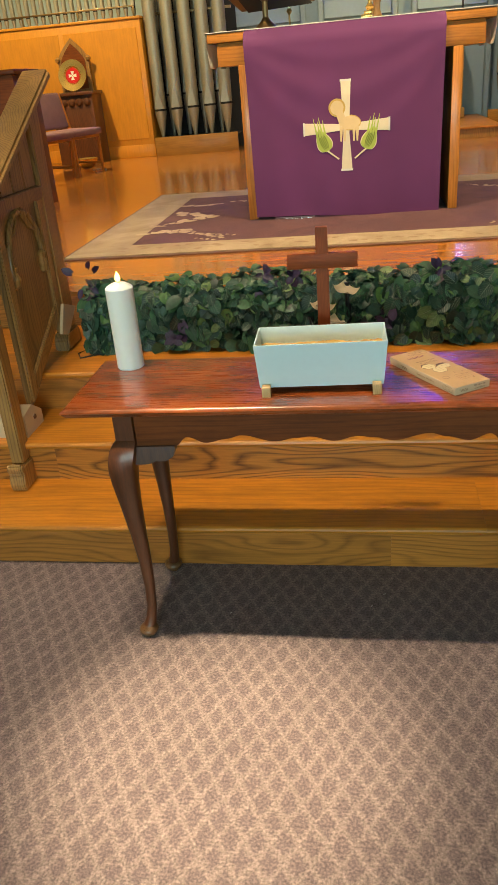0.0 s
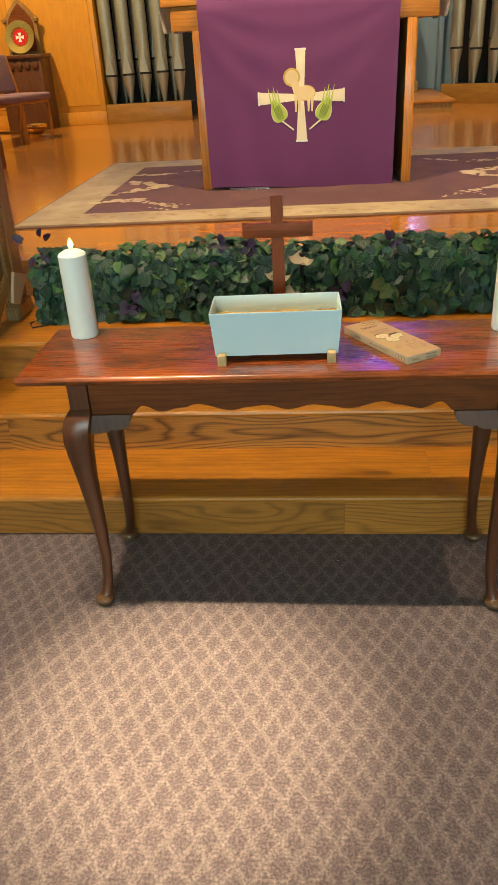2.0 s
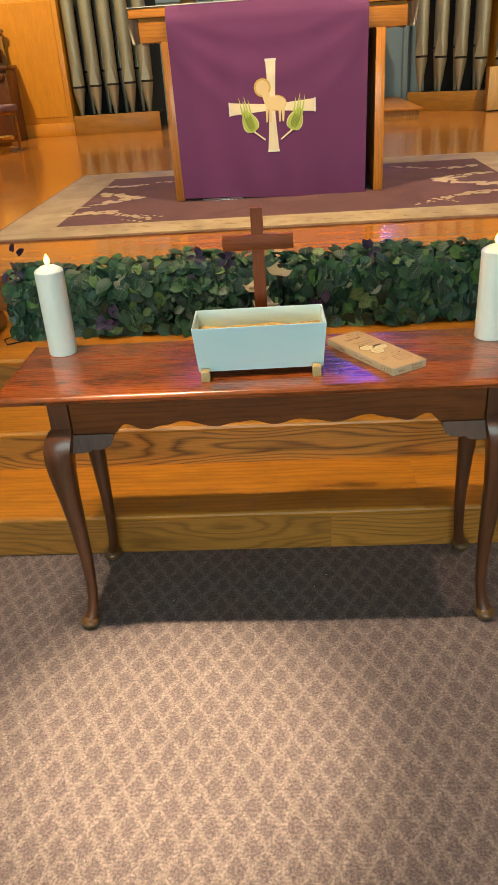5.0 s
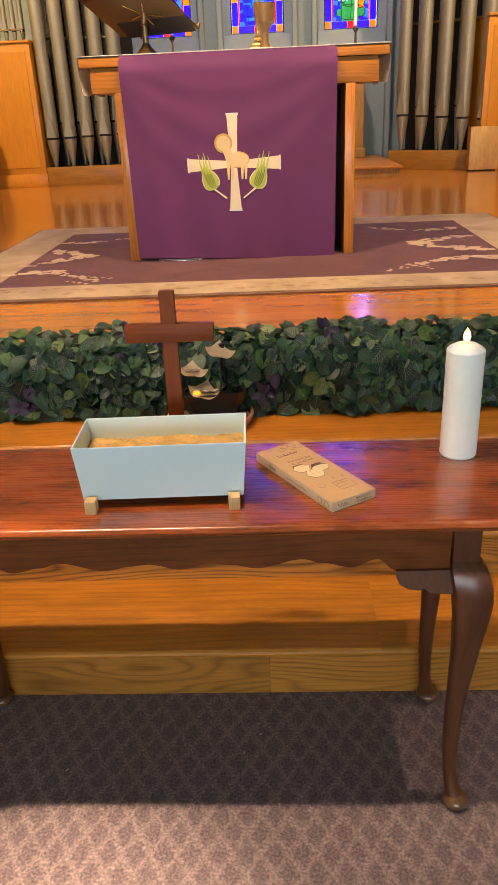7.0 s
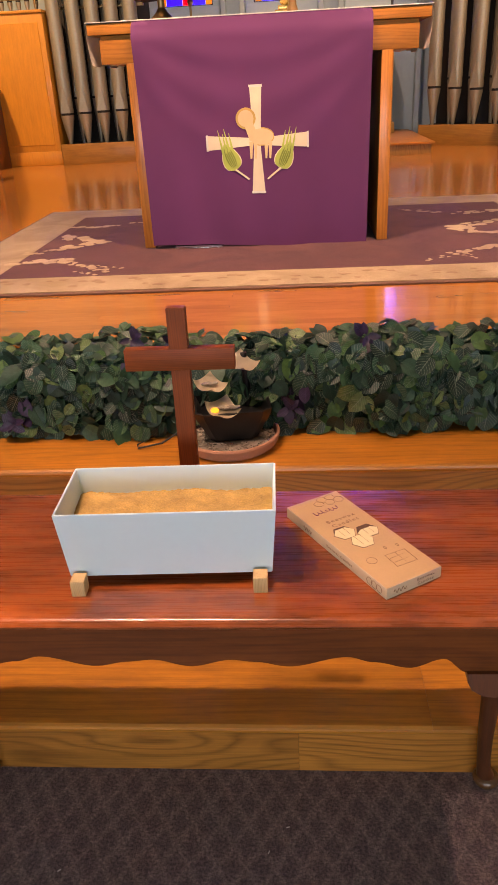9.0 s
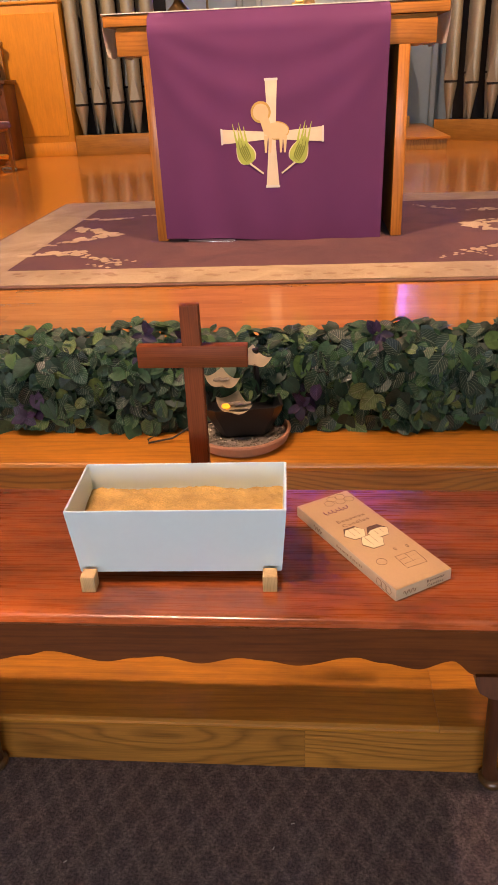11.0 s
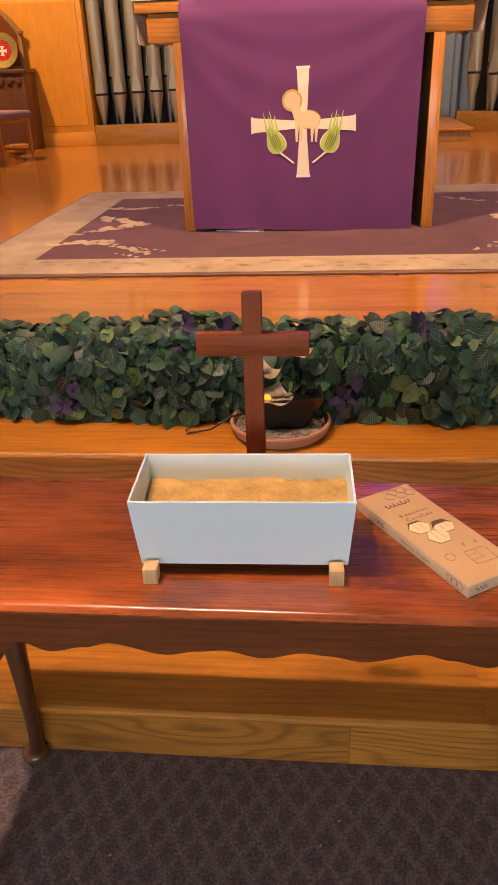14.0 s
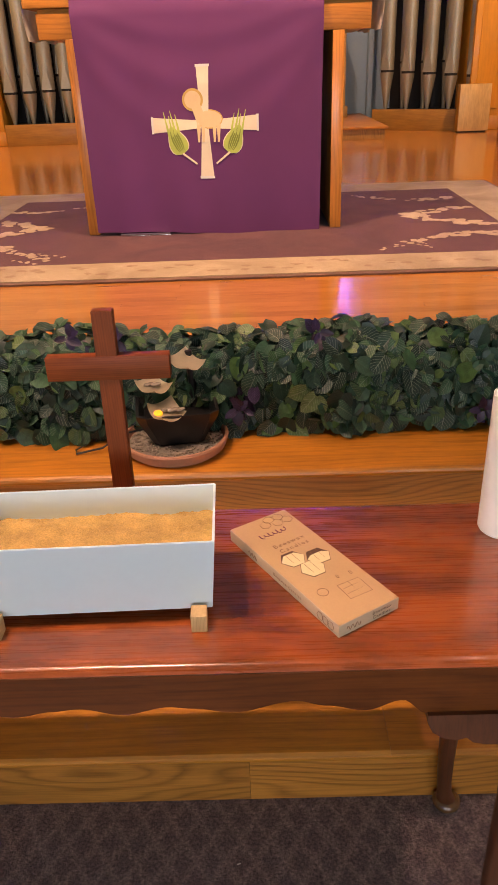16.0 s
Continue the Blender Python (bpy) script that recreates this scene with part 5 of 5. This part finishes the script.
for k in range(3):
    part("honeycomb_print", sweep([(0.10 + 0.012 * k + 0.007 * math.cos(a), -HWD - 0.0003, 0.010 + 0.007 * math.sin(a)) for a in [i * 1.0472 for i in range(7)]], 0.0005, 4), M_LINE, cbx, smooth=None)

# lint on the carpet
for x, y, t in ((3.43, 3.56, 20), (3.39, 3.50, 70), (2.95, 3.45, 40)):
    solid("lint_scrap", prism([(-0.004, -0.0008), (0.004, -0.0012), (0.0045, 0.0006), (-0.0035, 0.001)], 0.001, "z", 0.0), M_LINEN, (x, y, 0.0), None, t, label="tiny white scrap of lint on the carpet", category="lint")

# wooden cross
wc = thing("wooden_cross", (3.2625, 3.711, TZ), label="plain dark red wooden cross standing behind the planter", category="cross")
bm = prism([(-0.0175, 0.0), (0.0175, 0.0), (0.0165, 0.37), (-0.0165, 0.37)], 0.019, "y", -0.011)
bmesh.ops.bevel(bm, geom=bm.edges[:], offset=0.0012, segments=2, affect="EDGES")
part("upright", bm, M_CROSS, wc)
part("cross_arm", cube(-0.098, 0.098, -0.0125, 0.0095, 0.257, 0.297, 0.0014), M_CROSSX, wc)
part("base", cube(-0.06, 0.06, -0.035, 0.012, 0.0, 0.014, 0.002), M_CROSSX, wc)


def pillar_candle(x, y):
    c = thing("pillar_candle", (x, y, TZ), label="lit white pillar candle with a small flame", category="candle", group="pillar candles on the table")
    r, h = 0.0400, 0.246
    part("wax", lathe([(0, 0), (r - 0.002, 0), (r, 0.003), (r, h - 0.006), (r - 0.004, h - 0.001), (r * 0.55, h + 0.007), (0.008, h + 0.010), (0.004, h + 0.006), (0, h + 0.006)], 48), M_WAX, c)
    part("wick", sweep([(0, 0, h + 0.005), (0.001, 0, h + 0.014), (0.003, 0, h + 0.02)], 0.0012, 6), M_CABLE, c)
    part("flame", lathe([(0, h + 0.011), (0.0055, h + 0.014), (0.0082, h + 0.021), (0.0068, h + 0.029), (0.0034, h + 0.036), (0, h + 0.042)], 16), M_FLAME, c, "small yellow flame")
    return c


pillar_candle(2.682, 3.655)
pillar_candle(3.896, 3.634)

# ---- table fountain in a saucer ----
Z3 = 3 * S
saucer = solid("terracotta_saucer", lathe([(0, 0), (0.125, 0), (0.140, 0.012), (0.148, 0.036), (0.146, 0.041), (0.139, 0.041), (0.132, 0.016), (0.12, 0.012), (0, 0.012)], 48), M_TERRA, (3.265, 4.46, Z3), label="round terracotta saucer on the top step", category="saucer")
rnd = random.Random(11)
bm = bmesh.new()
lathe([(0, 0.0125), (0.130, 0.0125), (0.132, 0.022), (0, 0.024)], 40, bm=bm)
for k in range(520):
    a, r = rnd.uniform(0, 6.283), 0.128 * math.sqrt(rnd.random())
    s = rnd.uniform(0.0028, 0.0055)
    res = bmesh.ops.create_icosphere(bm, subdivisions=1, radius=s)
    for v in res["verts"]:
        v.co = Vector((v.co.x * rnd.uniform(0.8, 1.3) + r * math.cos(a), v.co.y + r * math.sin(a), v.co.z * 0.7 + 0.025))
solid("gravel", bm, M_GRAVEL, (3.265, 4.46, Z3), label="small grey-brown gravel filling the saucer", category="gravel", kind="stuff")
ft = thing("table_fountain", (3.272, 4.475, Z3 + 0.024), 8, label="black table fountain with three cream tipping dishes", category="fountain")
bm = bmesh.new()
rings = []
for w, d, z in ((0.060, 0.05, 0.0), (0.068, 0.058, 0.004), (0.108, 0.085, 0.084), (0.112, 0.088, 0.102), (0.104, 0.080, 0.102), (0.09, 0.07, 0.07)):
    pts = [(w, d), (w, -d), (-w, -d), (-w, d)]
    oc = []
    for (ax, ay), (bx, by) in zip(pts, pts[1:] + pts[:1]):
        oc += [(ax + (bx - ax) * 0.12, ay + (by - ay) * 0.12), (ax + (bx - ax) * 0.5, ay + (by - ay) * 0.5), (ax + (bx - ax) * 0.88, ay + (by - ay) * 0.88)]
    rings.append([bm.verts.new((a, b, z)) for a, b in oc])
for a, b in zip(rings, rings[1:]):
    for k in range(12):
        bm.faces.new((a[k], a[(k + 1) % 12], b[(k + 1) % 12], b[k]))
bm.faces.new(rings[0])
bm.faces.new(rings[-1])
bmesh.ops.recalc_face_normals(bm, faces=bm.faces)
part("basin", bm, M_POT, ft, "flared black glazed basin")
part("column", sweep([(0.05, 0.05, 0.05), (0.05, 0.055, 0.15), (0.045, 0.05, 0.235)], [0.016, 0.012, 0.010], 10), M_POT, ft)


def dish(x, y, z, size, tilt, turn):
    """A square dish with raised corners."""
    bm = bmesh.new()
    n = 8
    g = []
    for i in range(n + 1):
        row = []
        for j in range(n + 1):
            u, v = i / n * 2 - 1, j / n * 2 - 1
            row.append(bm.verts.new((u * size * (1 - 0.12 * v * v), v * size * (1 - 0.12 * u * u), 0.015 * (u * u * v * v) + 0.006 * (u * u + v * v) * 0.5)))
        g.append(row)
    for i in range(n):
        for j in range(n):
            bm.faces.new((g[i][j], g[i + 1][j], g[i + 1][j + 1], g[i][j + 1]))
    bmesh.ops.solidify(bm, geom=bm.faces[:], thickness=0.004)
    d = part("dish", bm, M_CERAMIC, ft, "cream glazed square dish", m=pose(x, y, z, tilt, 0, turn))
    return d


dish(0.034, 0.01, 0.214, 0.043, 18, 45)
dish(-0.060, -0.010, 0.160, 0.042, 14, 45)
low = dish(-0.030, -0.062, 0.104, 0.044, 16, 30)
part("amber_light", lathe([(0, 0), (0.013, 0), (0.012, 0.004), (0, 0.006)], 14), M_AMBER, ft, "glowing amber light", m=pose(-0.052, -0.068, 0.106, 14))
for k in range(7):
    res = bmesh.new()
    bmesh.ops.create_icosphere(res, subdivisions=2, radius=0.008)
    part("pebble", res, M_GRAVEL, ft, m=pose(-0.035 + 0.008 * k, -0.060 + 0.006 * math.sin(k * 2.1), 0.111) @ Matrix.Diagonal((1.2, 0.8, 0.6, 1)))
for k in range(4):
    res = bmesh.new()
    bmesh.ops.create_icosphere(res, subdivisions=2, radius=0.008)
    part("pebble", res, M_GRAVEL, ft, m=pose(-0.075 + 0.010 * k, -0.010 + 0.005 * math.sin(k * 2.1), 0.168) @ Matrix.Diagonal((1.2, 0.8, 0.6, 1)))
solid("power_cable", sweep([(3.20, 4.53, Z3 + 0.03), (3.12, 4.46, Z3 + 0.045), (3.06, 4.44, Z3 + 0.012), (2.99, 4.42, Z3 + 0.006), (2.985, 4.44, Z3 + 0.008), (3.03, 4.50, Z3 + 0.01), (3.06, 4.6, Z3 + 0.01)], 0.003, 8), M_CABLE, label="thin black power cable on the step", category="cable")
solid("power_cable", sweep([(2.20, 4.60, Z3 + 0.005), (2.16, 4.52, Z3 + 0.004), (2.19, 4.46, Z3 + 0.004), (2.26, 4.50, Z3 + 0.004), (2.32, 4.58, Z3 + 0.006)], 0.003, 8), M_CABLE, label="thin black cable end on the step", category="cable")

# ---- leaf garland along the top step ----
GX0, GX1 = 2.21, 4.95
garland = thing("leaf_garland", (0, 0, 0), label="artificial green leaf garland with purple sprigs on the top step", category="garland")


def leaf_bm(length, width, cup, bend, heart):
    bm = bmesh.new()
    uv = bm.loops.layers.uv.new("UVMap")
    cols = 6
    where = {}
    rows = []
    for i in range(cols + 1):
        f = i / cols
        w = width * (math.sin(math.pi * min(1, f * 0.92 + 0.1)) ** 0.55) * (1 - 0.22 * f) * (1.0 if i < cols else 0.05)
        y = length * f - (heart * length * 0.1 if i == 0 else 0)
        z = bend * length * f * f
        r = []
        for s in (-1, 0, 1):
            v = bm.verts.new((s * w, y + (heart * 0.12 * length if (i == 0 and s == 0) else 0), z + cup * w * abs(s)))
            where[v] = (0.5 + 0.5 * s, f)
            r.append(v)
        rows.append(r)
    for a, b in zip(rows, rows[1:]):
        for k in range(2):
            bm.faces.new((a[k], a[k + 1], b[k + 1], b[k]))
    for fc in bm.faces:
        for lp in fc.loops:
            lp[uv].uv = where[lp.vert]
    return bm


LEAF_KINDS = [(0.062, 0.030, 0.25, -0.18, 1), (0.056, 0.033, 0.2, -0.25, 1), (0.068, 0.030, 0.3, -0.1, 0), (0.046, 0.027, 0.25, -0.3, 1), (0.052, 0.024, 0.35, 0.1, 1), (0.064, 0.035, 0.12, -0.2, 1)]
LEAF_MESH = [mesh_of("leaf", leaf_bm(*k), M_LEAF, 60) for k in LEAF_KINDS]
PLEAF_MESH = [mesh_of("purple_leaf", leaf_bm(*k), M_PLEAF, 60) for k in LEAF_KINDS]
rnd = random.Random(42)


def bank(x, phi, swell):
    """A place and outward way on the garland's rounded bank; phi 0 is low in front, 1 over the top."""
    lump = 0.012 * math.sin(x * 7.0) + 0.010 * math.sin(x * 17 + 1)
    if phi < 0.72:
        f = phi / 0.72
        return Vector((x, 4.518 + 0.035 * f * f - lump - swell, Z3 + 0.018 + f * 0.204)), Vector((0, -1, 0.1 + 0.35 * f)).normalized()
    f = (phi - 0.72) / 0.28
    return Vector((x, 4.553 + 0.14 * f - lump, Z3 + 0.222 + 0.042 * math.sin(f * 1.57) + lump + swell)), Vector((0, -(1 - f), 0.45 + f)).normalized()


def leaf_pose(x, phi, swell):
    p, n = bank(x, phi, swell)
    n = (n + Vector((rnd.gauss(0, 0.36), rnd.gauss(0, 0.25), rnd.gauss(0.12, 0.34)))).normalized()
    down = Vector((rnd.gauss(0, 1.0), -0.3, -1.0 if phi < 0.72 else rnd.choice((-0.6, 0.9))))
    tip = (down - n * down.dot(n)).normalized()
    side = tip.cross(n)
    s = rnd.choice((0.6, 0.76, 0.88, 0.96, 1.06)) * rnd.uniform(0.92, 1.08)
    m = Matrix((side, tip, n)).transposed().to_4x4()
    return Matrix.Translation(p - tip * 0.024) @ m @ Matrix.Diagonal((s, s, s, 1))


PURPLE = [(3.665, 0.86), (2.60, 0.18), (2.99, 0.74), (3.10, 0.9), (3.445, 0.26), (2.24, 0.8), (4.13, 0.2)]
count = 0
for i in range(31):
    for j in range(9):
        x = GX0 + 0.03 + (i + 0.5 * (j % 2)) * 0.0645 + rnd.uniform(-0.02, 0.02)
        phi = min(1.0, max(0.0, (j + 0.4) / 9 + rnd.uniform(-0.05, 0.05)))
        sw = rnd.uniform(-0.006, 0.026)
        violet = any(abs(x - px) < 0.045 and abs(phi - pp) < 0.13 and phi < 0.86 for px, pp in PURPLE)
        piece("leaf", rnd.choice(PLEAF_MESH if violet else LEAF_MESH), garland, leaf_pose(x, phi, sw))
        count += 1
for x, phi in PURPLE:  # sprigs, each a small rosette
    for k in range(5):
        p, n = bank(x, min(phi, 0.74), 0.024)
        a = 1.2566 * k + x * 9 + rnd.uniform(-0.5, 0.5)
        tip = Vector((math.sin(a), -0.35, math.cos(a))).normalized()
        nn = (Vector((0, -1, 0.4)) - tip * tip.dot(Vector((0, -1, 0.4)))).normalized()
        m = Matrix((tip.cross(nn), tip, nn)).transposed().to_4x4()
        small = (0.72 if x < 2.3 else 0.66) * rnd.uniform(0.75, 1.15)
        lift = tip * (0.05 if x < 2.3 else 0.006) + Vector((rnd.uniform(-0.012, 0.012), -0.01, (0.06 if x < 2.3 else 0.035) if phi > 0.7 else 0.0))
        piece("purple_leaf", PLEAF_MESH[(k + 2) % 6], garland, Matrix.Translation(p + lift) @ m @ Matrix.Diagonal((0.72 * small, small, small, 1)))
# the leaves further in and beyond, as one mass
vl, fl, uvl = [], [], []
src = LEAF_MESH
for k in range(3400):
    x = rnd.uniform(GX0, GX1)
    phi = rnd.random()
    deep = rnd.uniform(-0.03, 0.012) if x < 4.2 else rnd.uniform(-0.03, 0.02)
    m = leaf_pose(x, phi, deep)
    me = src[k % len(src)]
    base = len(vl)
    vl += [tuple(m @ v.co) for v in me.vertices]
    fl += [tuple(base + q for q in pl.vertices) for pl in me.polygons]
    uvl += [tuple(me.uv_layers[0].data[li].uv) for pl in me.polygons for li in pl.loop_indices]
me = bpy.data.meshes.new("inner_leaves")
me.from_pydata(vl, [], fl)
me.uv_layers.new(name="UVMap")
for d, c in zip(me.uv_layers[0].data, uvl):
    d.uv = c
me.materials.append(M_LEAF)
inner_ob = new("inner_leaves", me)
inner_ob.parent = garland
tagged(inner_ob, kind="stuff")
# near-black filler body: its colour paints the shade in the gaps between leaves
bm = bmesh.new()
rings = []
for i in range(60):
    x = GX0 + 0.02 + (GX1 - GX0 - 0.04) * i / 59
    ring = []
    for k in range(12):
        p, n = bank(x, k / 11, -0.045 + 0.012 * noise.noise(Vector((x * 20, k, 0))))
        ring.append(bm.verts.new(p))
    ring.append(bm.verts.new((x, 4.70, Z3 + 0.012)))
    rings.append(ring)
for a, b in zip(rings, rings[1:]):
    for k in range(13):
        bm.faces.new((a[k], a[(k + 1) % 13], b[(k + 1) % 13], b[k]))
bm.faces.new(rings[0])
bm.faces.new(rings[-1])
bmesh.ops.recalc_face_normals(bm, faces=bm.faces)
part("stem_core", bm, M_CORE, garland, "near-black filler body painting the shade between the leaves")

# ---- floor strips, last ----
rnd = random.Random(7)
W = 0.057
plank_cache = {}


def plank_mesh(length):
    key = round(length, 2)
    if key not in plank_cache:
        plank_cache[key] = mesh_of("floor_board", box(bmesh.new(), 0, key - 0.0006, 0.0002, W - 0.0002, -0.02, 0, 0), M_FLOOR, None)
    return plank_cache[key]


y = 4.926
far_v, far_f = [], []
while y < 13.15:
    x = X0 + (-rnd.choice((0.0, 0.4, 0.8)))
    while x < X1:
        ln = rnd.choice((0.9, 1.2, 1.5, 1.8, 2.1))
        if y < 5.75 and 1.0 < x + ln and x < 5.6:
            piece("floor_board", plank_mesh(ln), platform, Matrix.Translation((x, y, P)))
        else:
            z = P + rnd.uniform(-0.0004, 0.0004)
            b = len(far_v)
            far_v += [(max(x, X0), y + 0.0005, z), (min(x + ln, X1) - 0.001, y + 0.0005, z), (min(x + ln, X1) - 0.001, y + W - 0.0005, z), (max(x, X0), y + W - 0.0005, z)]
            far_v += [(a, c, z - 0.02) for a, c, _ in far_v[b:b + 4]]
            far_f += [(b, b + 1, b + 2, b + 3), (b + 1, b, b + 4, b + 5), (b + 2, b + 1, b + 5, b + 6), (b + 3, b + 2, b + 6, b + 7), (b, b + 3, b + 7, b + 4)]
        x += ln
    y += W
me = bpy.data.meshes.new("far_floor_boards")
me.from_pydata(far_v, [], far_f)
me.materials.append(M_FLOOR)
fb = new("far_floor_boards", me)
fb.parent = platform
tagged(fb, kind="stuff")
